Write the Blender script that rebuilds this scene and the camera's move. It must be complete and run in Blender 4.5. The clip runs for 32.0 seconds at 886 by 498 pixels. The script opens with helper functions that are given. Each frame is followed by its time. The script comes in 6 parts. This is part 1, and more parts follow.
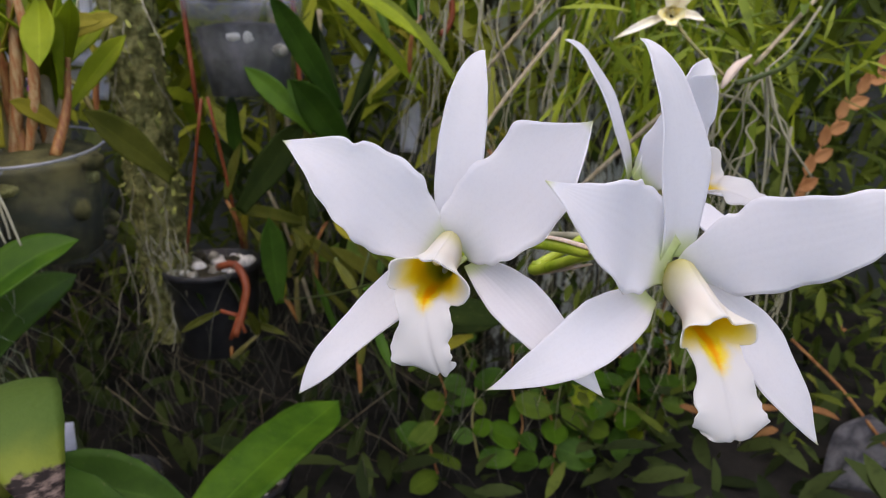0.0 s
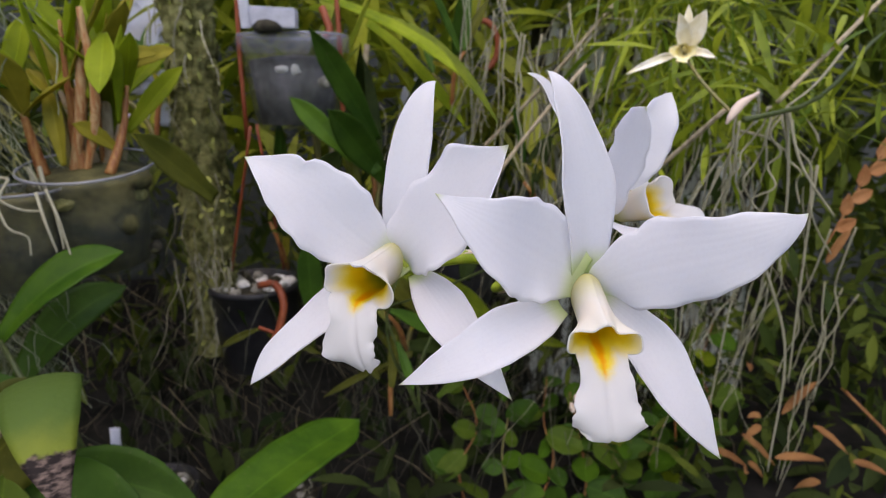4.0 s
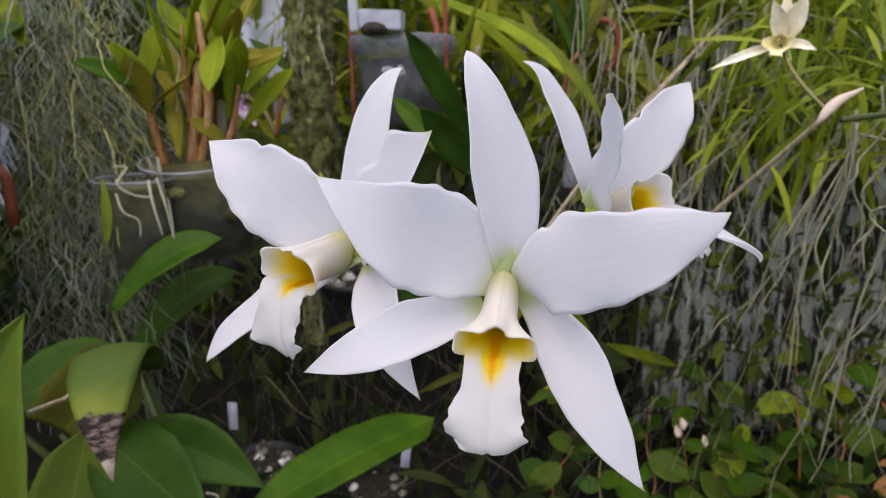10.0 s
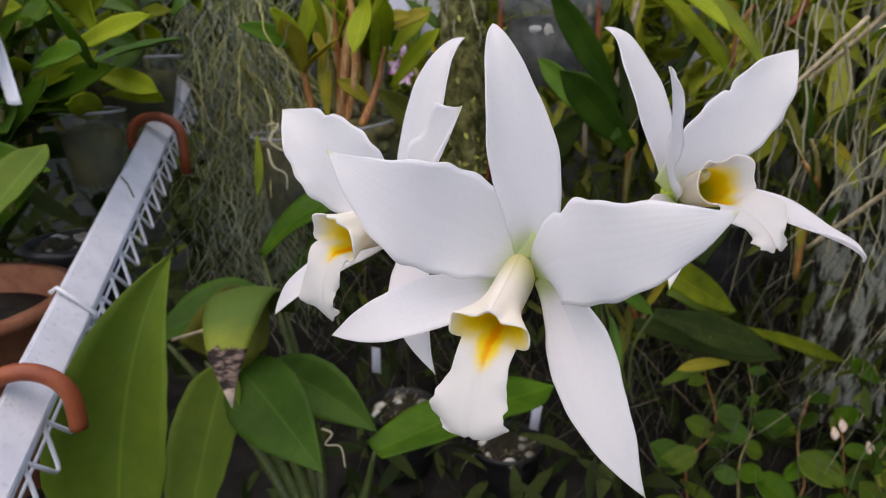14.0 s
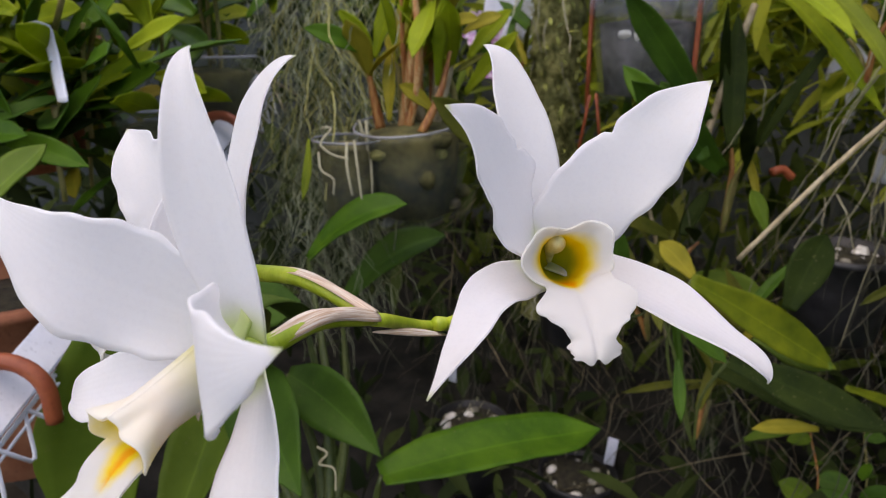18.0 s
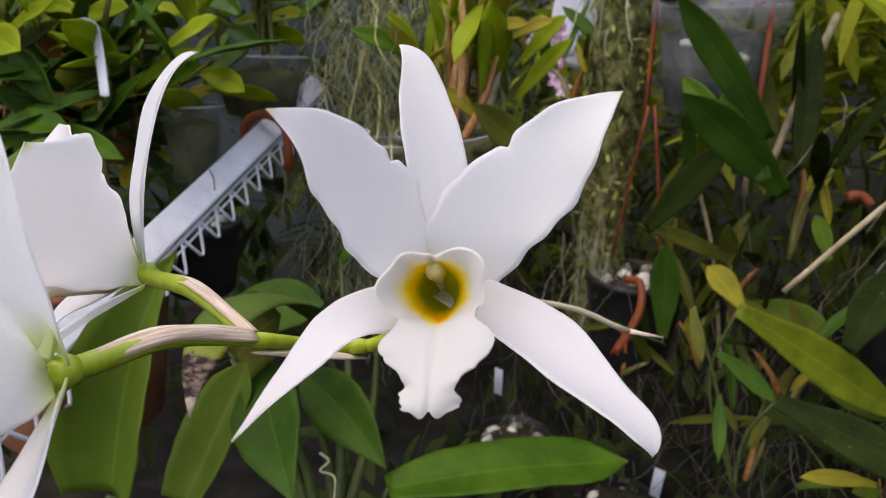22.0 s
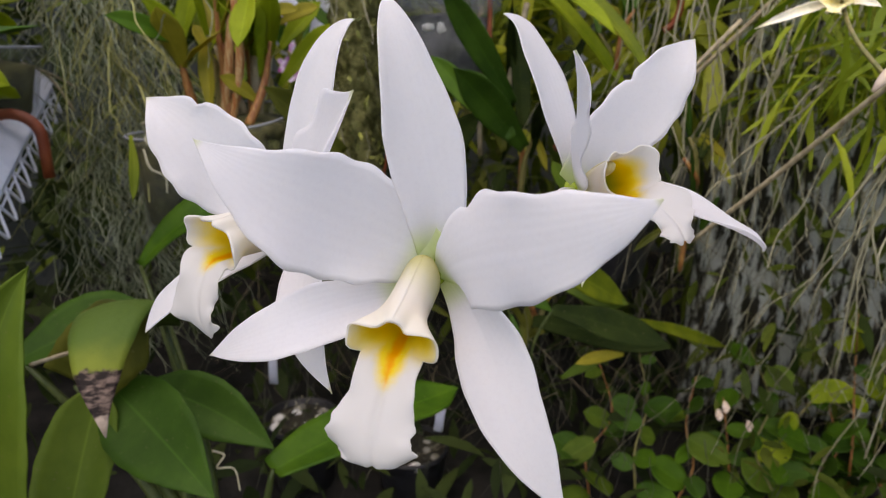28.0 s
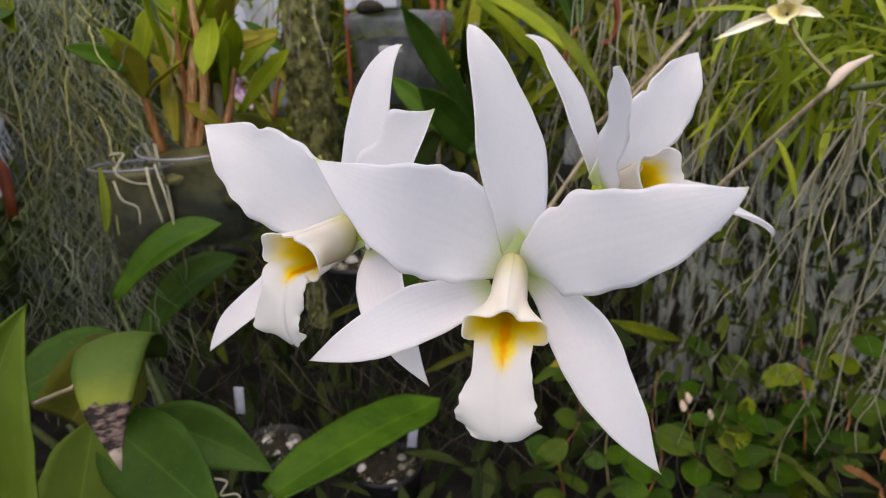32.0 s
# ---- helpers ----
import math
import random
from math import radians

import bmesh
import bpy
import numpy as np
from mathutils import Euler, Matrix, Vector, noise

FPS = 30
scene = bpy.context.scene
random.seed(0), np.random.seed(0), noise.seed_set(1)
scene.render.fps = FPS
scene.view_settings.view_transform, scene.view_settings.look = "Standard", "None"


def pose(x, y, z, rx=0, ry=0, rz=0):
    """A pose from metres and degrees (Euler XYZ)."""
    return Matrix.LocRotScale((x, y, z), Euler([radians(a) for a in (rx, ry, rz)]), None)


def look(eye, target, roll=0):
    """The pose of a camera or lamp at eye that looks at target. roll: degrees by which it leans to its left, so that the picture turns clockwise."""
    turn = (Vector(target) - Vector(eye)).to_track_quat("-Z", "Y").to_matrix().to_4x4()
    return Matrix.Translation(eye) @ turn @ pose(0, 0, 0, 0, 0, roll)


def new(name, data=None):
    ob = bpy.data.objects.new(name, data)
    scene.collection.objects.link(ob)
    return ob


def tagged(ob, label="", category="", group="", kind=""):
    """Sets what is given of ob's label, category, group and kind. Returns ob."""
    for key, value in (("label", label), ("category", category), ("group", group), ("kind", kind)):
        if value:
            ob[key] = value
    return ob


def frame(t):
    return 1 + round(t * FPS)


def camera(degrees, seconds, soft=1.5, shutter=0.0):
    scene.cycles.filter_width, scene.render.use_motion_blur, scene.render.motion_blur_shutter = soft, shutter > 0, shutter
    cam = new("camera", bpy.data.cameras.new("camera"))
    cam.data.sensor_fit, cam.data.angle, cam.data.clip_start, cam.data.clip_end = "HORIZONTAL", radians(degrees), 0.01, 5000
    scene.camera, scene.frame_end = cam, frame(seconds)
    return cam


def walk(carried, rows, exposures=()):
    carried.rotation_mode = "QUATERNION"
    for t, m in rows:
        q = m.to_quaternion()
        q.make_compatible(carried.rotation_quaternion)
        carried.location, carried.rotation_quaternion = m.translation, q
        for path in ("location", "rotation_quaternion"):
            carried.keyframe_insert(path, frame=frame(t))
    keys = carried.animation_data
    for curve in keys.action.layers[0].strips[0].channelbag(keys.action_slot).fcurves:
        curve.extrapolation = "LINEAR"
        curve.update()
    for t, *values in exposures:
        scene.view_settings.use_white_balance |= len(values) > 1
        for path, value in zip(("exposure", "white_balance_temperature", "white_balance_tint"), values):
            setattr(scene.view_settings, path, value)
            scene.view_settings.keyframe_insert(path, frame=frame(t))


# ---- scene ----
cam = camera(68.62, 32.0, 1.0)


def turned(eye, yaw, pitch, lean):
    """Camera pose: yaw turns left from +y, pitch lifts, lean tips it to its left."""
    return Matrix.Translation(eye) @ pose(0, 0, 0, 0, 0, yaw) @ pose(0, 0, 0, 90 + pitch) @ pose(0, 0, 0, 0, 0, lean)


PATH = [
    (0, (-0.00163, -0.29749, 1.34737), -9.504, -17.630, -1.155),
    (0.5, (0.00064, -0.29929, 1.34830), -9.126, -17.265, -1.072),
    (1, (0.00357, -0.30287, 1.34767), -8.752, -16.898, -0.894),
    (1.5, (0.00720, -0.30933, 1.34872), -7.999, -16.330, -0.705),
    (2, (0.01492, -0.31033, 1.34894), -7.034, -15.476, -0.470),
    (2.5, (0.01829, -0.31662, 1.34716), -6.406, -15.187, -0.224),
    (3, (0.02219, -0.32040, 1.34314), -5.728, -14.938, -0.101),
    (3.5, (0.02890, -0.32189, 1.34565), -4.923, -14.782, -0.376),
    (5.5, (0.06100, -0.32590, 1.34387), -1.336, -14.561, 0.097),
    (6, (0.06712, -0.32149, 1.34609), -0.204, -14.894, -0.122),
    (6.5, (0.07404, -0.31863, 1.34562), 1.270, -15.004, -0.012),
    (7, (0.08285, -0.32117, 1.34642), 2.827, -15.182, -0.568),
    (7.5, (0.08501, -0.31773, 1.34505), 4.175, -15.274, -0.401),
    (8, (0.08839, -0.31347, 1.34229), 5.312, -14.701, 0.128),
    (8.5, (0.09405, -0.30920, 1.34120), 6.641, -13.866, 0.487),
    (9, (0.09834, -0.31096, 1.33828), 8.006, -13.835, 0.209),
    (9.5, (0.10137, -0.31466, 1.33757), 8.597, -13.988, -0.344),
    (10, (0.10515, -0.31274, 1.33820), 8.765, -14.156, -0.477),
    (10.5, (0.10951, -0.31190, 1.34000), 9.836, -14.392, -0.671),
    (11, (0.11339, -0.30736, 1.33922), 12.001, -15.047, -0.600),
    (11.5, (0.11718, -0.30443, 1.34011), 13.358, -15.215, -0.527),
    (12, (0.12297, -0.30176, 1.34033), 14.788, -15.365, -0.872),
    (12.5, (0.13235, -0.29996, 1.33940), 15.986, -15.698, -1.069),
    (13, (0.13881, -0.30433, 1.34045), 17.395, -16.157, -0.382),
    (13.5, (0.13927, -0.30420, 1.34253), 21.206, -17.066, -0.964),
    (14, (0.14437, -0.29911, 1.34258), 23.725, -17.556, -0.885),
    (14.5, (0.15391, -0.29026, 1.34331), 21.753, -17.701, 0.546),
    (16.5, (0.18503, -0.25153, 1.34845), 26.802, -16.970, -0.523),
    (17, (0.19694, -0.23631, 1.34816), 29.659, -17.075, -0.378),
    (17.5, (0.20582, -0.22562, 1.34922), 32.762, -17.216, -0.050),
    (18, (0.21163, -0.20833, 1.34780), 36.288, -17.507, 0.015),
    (18.5, (0.22028, -0.19730, 1.35020), 38.512, -17.353, 0.465),
    (19, (0.22455, -0.18729, 1.35006), 42.333, -16.904, -0.144),
    (19.5, (0.23191, -0.17810, 1.35025), 44.299, -17.182, -0.219),
    (20, (0.23349, -0.17096, 1.34754), 46.100, -17.337, -0.314),
    (20.5, (0.23546, -0.16346, 1.34737), 46.192, -17.362, 0.420),
    (21, (0.23737, -0.15843, 1.34555), 46.349, -17.289, 0.516),
    (21.5, (0.23917, -0.15609, 1.34607), 45.798, -17.314, 0.565),
    (22, (0.23898, -0.15989, 1.34682), 43.534, -17.098, 1.305),
    (22.5, (0.23496, -0.16164, 1.34654), 42.036, -16.938, 1.222),
    (23, (0.23322, -0.16795, 1.34741), 40.104, -16.793, 1.625),
    (23.5, (0.22800, -0.17939, 1.34890), 37.872, -16.630, 2.129),
    (24, (0.22199, -0.19068, 1.34869), 35.990, -16.634, 2.438),
    (24.5, (0.21306, -0.20537, 1.34705), 33.615, -16.854, 2.598),
    (25, (0.20118, -0.22047, 1.34614), 31.790, -17.069, 2.709),
    (25.5, (0.18688, -0.23469, 1.34371), 28.293, -17.187, 3.166),
    (27.5, (0.14212, -0.27473, 1.33553), 16.817, -17.986, 0.585),
    (28, (0.13783, -0.28151, 1.33631), 14.343, -17.418, 0.211),
    (28.5, (0.13020, -0.28650, 1.33659), 12.697, -16.854, 0.311),
    (29, (0.12507, -0.29516, 1.33850), 11.158, -16.543, -0.210),
    (29.5, (0.12101, -0.30211, 1.33881), 9.188, -16.596, -1.087),
    (30, (0.11680, -0.30095, 1.33766), 8.367, -16.654, -1.436),
    (30.5, (0.11449, -0.30161, 1.33895), 8.367, -16.525, -1.733),
    (31, (0.10975, -0.30600, 1.33773), 7.929, -16.415, -1.995),
    (31.5, (0.10530, -0.30822, 1.33780), 8.382, -16.272, -2.060),
    (32, (0.10301, -0.30755, 1.33758), 8.927, -15.929, -1.864),
]
walk(cam, [(t, turned(eye, yaw, pitch, lean)) for t, eye, yaw, pitch, lean in PATH],
     [(0.0, 0.11, 7500, 20), (9.0, 0.11, 7550, 20), (12.0, 0.09, 7900, 18), (14.5, 0.10, 8050, 17), (18.0, 0.22, 8050, 18),
      (22.0, 0.30, 8200, 17), (25.0, 0.19, 8100, 18), (28.0, 0.10, 8200, 18), (32.0, 0.10, 8200, 18)])
cam.data.dof.use_dof, cam.data.dof.focus_distance, cam.data.dof.aperture_fstop = True, 0.185, 25.0

# ---- light ----
world = bpy.data.worlds.new("greenhouse_sky")
scene.world = world
world.use_nodes = True
wn = world.node_tree.nodes
sky = wn.new("ShaderNodeTexSky")
sky.sky_type, sky.sun_disc = "NISHITA", False
sky.sun_elevation, sky.sun_rotation = radians(70), radians(198)
world.node_tree.links.new(sky.outputs["Color"], wn["Background"].inputs["Color"])
wn["Background"].inputs["Strength"].default_value = 0.36
sun = new("sun", bpy.data.lights.new("sun", "SUN"))
sun.data.energy, sun.data.angle, sun.data.color = 1.7, radians(90), (1.0, 0.92, 0.80)
sun.matrix_world = look((-0.25, -0.75, 4.0), (0.1, 0.3, 1.0))


# ---- materials ----
def shader(name, rough=0.5, spec=0.5):
    m = bpy.data.materials.new(name)
    m.use_nodes = True
    n, l = m.node_tree.nodes, m.node_tree.links
    b = n["Principled BSDF"]
    b.inputs["Roughness"].default_value = rough
    b.inputs["Specular IOR Level"].default_value = spec
    return m, n, l, b


def mixed(n, l, fac, a, b):
    """A colour between a and b, each a socket or an RGB triple."""
    mix = n.new("ShaderNodeMix")
    mix.data_type = "RGBA"
    for sock, val in ((mix.inputs[0], fac), (mix.inputs[6], a), (mix.inputs[7], b)):
        if hasattr(val, "is_linked"):
            l.new(val, sock)
        elif isinstance(val, (int, float)):
            sock.default_value = val
        else:
            sock.default_value = (*val, 1)
    return mix.outputs[2]


def ramp(n, l, src, lo, hi):
    r = n.new("ShaderNodeMapRange")
    r.inputs["From Min"].default_value, r.inputs["From Max"].default_value = lo, hi
    r.interpolation_type = "SMOOTHSTEP"
    l.new(src, r.inputs["Value"])
    return r.outputs["Result"]


def noised(n, l, scale, detail=4.0, coord="Object", rough=0.6, squash=None):
    c = n.new("ShaderNodeTexCoord")
    src = c.outputs[coord]
    if squash:
        mp = n.new("ShaderNodeMapping")
        mp.inputs["Scale"].default_value = squash
        l.new(src, mp.inputs["Vector"])
        src = mp.outputs["Vector"]
    t = n.new("ShaderNodeTexNoise")
    t.inputs["Scale"].default_value, t.inputs["Detail"].default_value, t.inputs["Roughness"].default_value = scale, detail, rough
    l.new(src, t.inputs["Vector"])
    return t.outputs["Fac"]


def math2(n, l, op, a, b):
    k = n.new("ShaderNodeMath")
    k.operation = op
    for sock, val in zip(k.inputs, (a, b)):
        if isinstance(val, (int, float)):
            sock.default_value = val
        else:
            l.new(val, sock)
    return k.outputs[0]


def bumped(n, l, b, height, strength, distance=0.001):
    k = n.new("ShaderNodeBump")
    k.inputs["Strength"].default_value, k.inputs["Distance"].default_value = strength, distance
    l.new(height, k.inputs["Height"])
    l.new(k.outputs["Normal"], b.inputs["Normal"])


def uv(n, l):
    c = n.new("ShaderNodeTexCoord")
    s = n.new("ShaderNodeSeparateXYZ")
    l.new(c.outputs["UV"], s.inputs["Vector"])
    return s.outputs["X"], s.outputs["Y"]


def thin(n, l, b, colour, share):
    """Lets part of the light through a thin sheet, such as a leaf or a petal."""
    t = n.new("ShaderNodeBsdfTranslucent")
    if hasattr(colour, "is_linked"):
        l.new(colour, t.inputs["Color"])
    else:
        t.inputs["Color"].default_value = (*colour, 1)
    x = n.new("ShaderNodeMixShader")
    x.inputs[0].default_value = share
    l.new(b.outputs[0], x.inputs[1])
    l.new(t.outputs[0], x.inputs[2])
    l.new(x.outputs[0], n["Material Output"].inputs["Surface"])


def petal_material():
    m, n, l, b = shader("white_petal", 0.55, 0.25)
    u, v = uv(n, l)
    base = mixed(n, l, ramp(n, l, v, 0.0, 0.16), (0.72, 0.80, 0.42), (0.90, 0.895, 0.91))
    tip = mixed(n, l, ramp(n, l, v, 0.965, 1.0), base, (0.75, 0.78, 0.55))
    spots = ramp(n, l, noised(n, l, 900, 2), 0.30, 0.55)
    col = mixed(n, l, spots, mixed(n, l, 0.04, tip, (0.5, 0.5, 0.55)), tip)
    l.new(col, b.inputs["Base Color"])
    wave = math2(n, l, "SINE", math2(n, l, "MULTIPLY", u, 64.0), 0.0)
    off = math2(n, l, "ABSOLUTE", math2(n, l, "SUBTRACT", u, 0.5), 0.0)
    crease = math2(n, l, "MULTIPLY", ramp(n, l, off, 0.06, 0.0), math2(n, l, "MULTIPLY", ramp(n, l, v, 0.95, 0.3), -1.2))
    relief = math2(n, l, "ADD", math2(n, l, "MULTIPLY", wave, 0.16), noised(n, l, 130, 3))
    bumped(n, l, b, math2(n, l, "ADD", relief, crease), 0.16, 0.0006)
    thin(n, l, b, col, 0.60)
    return m


def lip_material():
    m, n, l, b = shader("white_lip", 0.5, 0.3)
    u, v = uv(n, l)
    wob = math2(n, l, "MULTIPLY", math2(n, l, "SUBTRACT", noised(n, l, 200, 3), 0.5), 0.08)
    col = mixed(n, l, ramp(n, l, math2(n, l, "ADD", v, wob), 0.0, 0.34), (0.68, 0.64, 0.17), (0.90, 0.895, 0.86))
    l.new(col, b.inputs["Base Color"])
    bumped(n, l, b, math2(n, l, "SINE", math2(n, l, "MULTIPLY", u, 90.0), 0.0), 0.04, 0.0003)
    thin(n, l, b, col, 0.62)
    return m


def throat_material():
    m, n, l, b = shader("yellow_throat", 0.5, 0.3)
    u, v = uv(n, l)
    off = math2(n, l, "ABSOLUTE", math2(n, l, "SUBTRACT", u, 0.5), 0.0)
    wob = math2(n, l, "MULTIPLY", math2(n, l, "SUBTRACT", noised(n, l, 260, 3), 0.5), 0.05)
    vv = math2(n, l, "ADD", v, wob)
    tunnel = ramp(n, l, math2(n, l, "ADD", vv, math2(n, l, "MULTIPLY", off, 0.16)), 0.60, 0.45)
    width = math2(n, l, "MULTIPLY", ramp(n, l, vv, 0.74, 0.44), 0.15)
    wedge = ramp(n, l, math2(n, l, "SUBTRACT", math2(n, l, "ADD", off, wob), width), 0.05, -0.06)
    wedge = math2(n, l, "MULTIPLY", wedge, math2(n, l, "MULTIPLY", ramp(n, l, vv, 0.70, 0.60), ramp(n, l, vv, 0.30, 0.46)))
    yel = math2(n, l, "MAXIMUM", tunnel, wedge)
    core = ramp(n, l, math2(n, l, "SUBTRACT", math2(n, l, "ADD", off, wob), math2(n, l, "MULTIPLY", ramp(n, l, vv, 0.70, 0.42), 0.05)), 0.02, -0.03)
    core = math2(n, l, "MULTIPLY", core, math2(n, l, "MULTIPLY", ramp(n, l, vv, 0.26, 0.44), ramp(n, l, vv, 0.69, 0.62)))
    inner = mixed(n, l, ramp(n, l, vv, 0.14, 0.36), (0.46, 0.46, 0.03), (0.86, 0.58, 0.012))
    inner = mixed(n, l, ramp(n, l, vv, 0.36, 0.47), inner, (0.90, 0.70, 0.035))
    inner = mixed(n, l, core, inner, (0.92, 0.42, 0.004))
    col = mixed(n, l, yel, (0.74, 0.735, 0.73), inner)
    l.new(col, b.inputs["Base Color"])
    bumped(n, l, b, math2(n, l, "SINE", math2(n, l, "MULTIPLY", u, 90.0), 0.0), 0.05, 0.0004)
    thin(n, l, b, col, 0.55)
    return m


def bract_material():
    m, n, l, b = shader("papery_tan_bract", 0.55, 0.35)
    streak = noised(n, l, 1.0, 4, "UV", 0.65, (16, 2.2, 1))
    fine = noised(n, l, 1.0, 3, "UV", 0.6, (60, 3, 1))
    col = mixed(n, l, ramp(n, l, streak, 0.38, 0.62), (0.62, 0.42, 0.28), (0.88, 0.80, 0.70))
    col = mixed(n, l, math2(n, l, "MULTIPLY", ramp(n, l, fine, 0.58, 0.72), 0.6), col, (0.30, 0.17, 0.10))
    l.new(col, b.inputs["Base Color"])
    bumped(n, l, b, fine, 0.3, 0.0006)
    thin(n, l, b, col, 0.25)
    return m


def leaf_material(name, dark, light, rough=0.5, share=0.25, veins=34.0):
    m, n, l, b = shader(name, rough, 0.12)
    u, v = uv(n, l)
    patch = noised(n, l, 22, 5)
    col = mixed(n, l, ramp(n, l, patch, 0.25, 0.75), dark, light)
    info = n.new("ShaderNodeObjectInfo")
    col = mixed(n, l, math2(n, l, "MULTIPLY", info.outputs["Random"], 0.35), col, light)
    off = math2(n, l, "ABSOLUTE", math2(n, l, "SUBTRACT", u, 0.5), 0.0)
    rib = ramp(n, l, off, 0.03, 0.0)
    col = mixed(n, l, math2(n, l, "MULTIPLY", rib, 0.28), col, tuple(min(1, c * 1.9) for c in light))
    col = mixed(n, l, math2(n, l, "MULTIPLY", ramp(n, l, noised(n, l, 300, 2), 0.66, 0.74), 0.5), col, (0.16, 0.15, 0.06))
    l.new(col, b.inputs["Base Color"])
    h = math2(n, l, "ADD", math2(n, l, "SINE", math2(n, l, "MULTIPLY", u, veins), 0.0), noised(n, l, 180, 3))
    bumped(n, l, b, h, 0.05, 0.0006)
    thin(n, l, b, col, share)
    return m


def plain_material(name, a, bcol, scale, rough=0.7, bump=0.3, dist=0.002, spec=0.4, squash=None):
    m, n, l, b = shader(name, rough, spec)
    f = noised(n, l, scale, 6, squash=squash)
    g = noised(n, l, scale * 7, 4, squash=squash)
    col = mixed(n, l, ramp(n, l, f, 0.3, 0.7), a, bcol)
    col = mixed(n, l, math2(n, l, "MULTIPLY", ramp(n, l, g, 0.55, 0.75), 0.4), col, tuple(c * 0.45 for c in a))
    l.new(col, b.inputs["Base Color"])
    bumped(n, l, b, math2(n, l, "ADD", f, math2(n, l, "MULTIPLY", g, 0.5)), bump, dist)
    return m


def island_material(name, a, bcol, rough=0.6, share=0.0, spec=0.35):
    m, n, l, b = shader(name, rough, spec)
    geo = n.new("ShaderNodeNewGeometry")
    col = mixed(n, l, geo.outputs["Random Per Island"], a, bcol)
    col = mixed(n, l, math2(n, l, "MULTIPLY", ramp(n, l, noised(n, l, 60, 3), 0.5, 0.75), 0.5), col, tuple(c * 0.5 for c in a))
    l.new(col, b.inputs["Base Color"])
    if share:
        thin(n, l, b, col, share)
    return m


def burnt_material():
    m, n, l, b = shader("leaf_with_burnt_tip", 0.6, 0.15)
    u, v = uv(n, l)
    wob = math2(n, l, "MULTIPLY", math2(n, l, "SUBTRACT", noised(n, l, 50, 4), 0.5), 0.12)
    vv = math2(n, l, "ADD", v, wob)
    col = mixed(n, l, ramp(n, l, vv, 0.70, 0.84), (0.055, 0.095, 0.014), (0.13, 0.16, 0.018))
    crust = mixed(n, l, ramp(n, l, noised(n, l, 110, 5, squash=(1, 1, 3)), 0.42, 0.66), (0.010, 0.006, 0.005), (0.17, 0.12, 0.095))
    col = mixed(n, l, ramp(n, l, vv, 0.825, 0.84), col, crust)
    col = mixed(n, l, ramp(n, l, vv, 0.94, 0.955), col, mixed(n, l, noised(n, l, 170, 4), (0.16, 0.10, 0.07), (0.52, 0.44, 0.36)))
    l.new(col, b.inputs["Base Color"])
    bumped(n, l, b, noised(n, l, 160, 4), 0.5, 0.0015)
    return m


def patchy_material():
    """Dark wet wood with pale lichen flakes."""
    m, n, l, b = shader("lichen_flaked_bark", 0.9, 0.15)
    flake = ramp(n, l, noised(n, l, 30, 5, squash=(1.6, 1.6, 0.28)), 0.45, 0.55)
    wood = mixed(n, l, noised(n, l, 14, 4), (0.016, 0.015, 0.010), (0.07, 0.065, 0.045))
    col = mixed(n, l, flake, wood, mixed(n, l, noised(n, l, 120, 3), (0.45, 0.48, 0.43), (0.75, 0.78, 0.71)))
    l.new(col, b.inputs["Base Color"])
    bumped(n, l, b, flake, 0.6, 0.004)
    return m


def clear_material(name, light, dark, least):
    m, n, l, b = shader(name, 0.22, 0.5)
    haze = ramp(n, l, noised(n, l, 30, 5), 0.35, 0.75)
    l.new(mixed(n, l, haze, light, dark), b.inputs["Base Color"])
    t = n.new("ShaderNodeBsdfTransparent")
    x = n.new("ShaderNodeMixShader")
    l.new(math2(n, l, "ADD", math2(n, l, "MULTIPLY", haze, 0.10), least), x.inputs[0])
    l.new(t.outputs[0], x.inputs[1])
    l.new(b.outputs[0], x.inputs[2])
    l.new(x.outputs[0], n["Material Output"].inputs["Surface"])
    return m


PETAL = petal_material()
LIP = lip_material()
CREAM = plain_material("cream_petal", (0.74, 0.66, 0.42), (0.84, 0.80, 0.66), 90, 0.5, 0.05)
LEMON = plain_material("lemon_throat", (0.84, 0.70, 0.22), (0.90, 0.86, 0.62), 160, 0.5, 0.05)
COLUMN = plain_material("cream_column", (0.50, 0.44, 0.20), (0.64, 0.59, 0.34), 300, 0.4, 0.05)
GREEN_STEM = plain_material("fresh_green_stem", (0.24, 0.34, 0.015), (0.42, 0.50, 0.05), 120, 0.38, 0.1, squash=(1, 1, 0.2))
STEM_DARK = plain_material("dark_green_stem", (0.03, 0.05, 0.010), (0.07, 0.09, 0.02), 80, 0.5, 0.2, squash=(4, 4, 1))
BRACT = bract_material()
THROAT = throat_material()
LEAF_DARK = leaf_material("dark_orchid_leaf", (0.022, 0.060, 0.008), (0.055, 0.125, 0.014))
LEAF_MID = leaf_material("orchid_leaf", (0.026, 0.080, 0.006), (0.070, 0.155, 0.011), 0.42)
LEAF_LIGHT = leaf_material("yellow_green_leaf", (0.15, 0.24, 0.010), (0.38, 0.46, 0.03), 0.45, 0.5)
# Darkened copy of the orchid leaf; shade is put into its colour.
LEAF_SHADE = leaf_material("leaf_darkened_as_shaded", (0.008, 0.018, 0.003), (0.025, 0.042, 0.006), 0.7)
LEAF_NEAR = leaf_material("smooth_green_leaf", (0.055, 0.105, 0.010), (0.105, 0.165, 0.018))
LEAF_OLIVE = leaf_material("olive_leaf", (0.050, 0.062, 0.009), (0.125, 0.13, 0.02), 0.5)
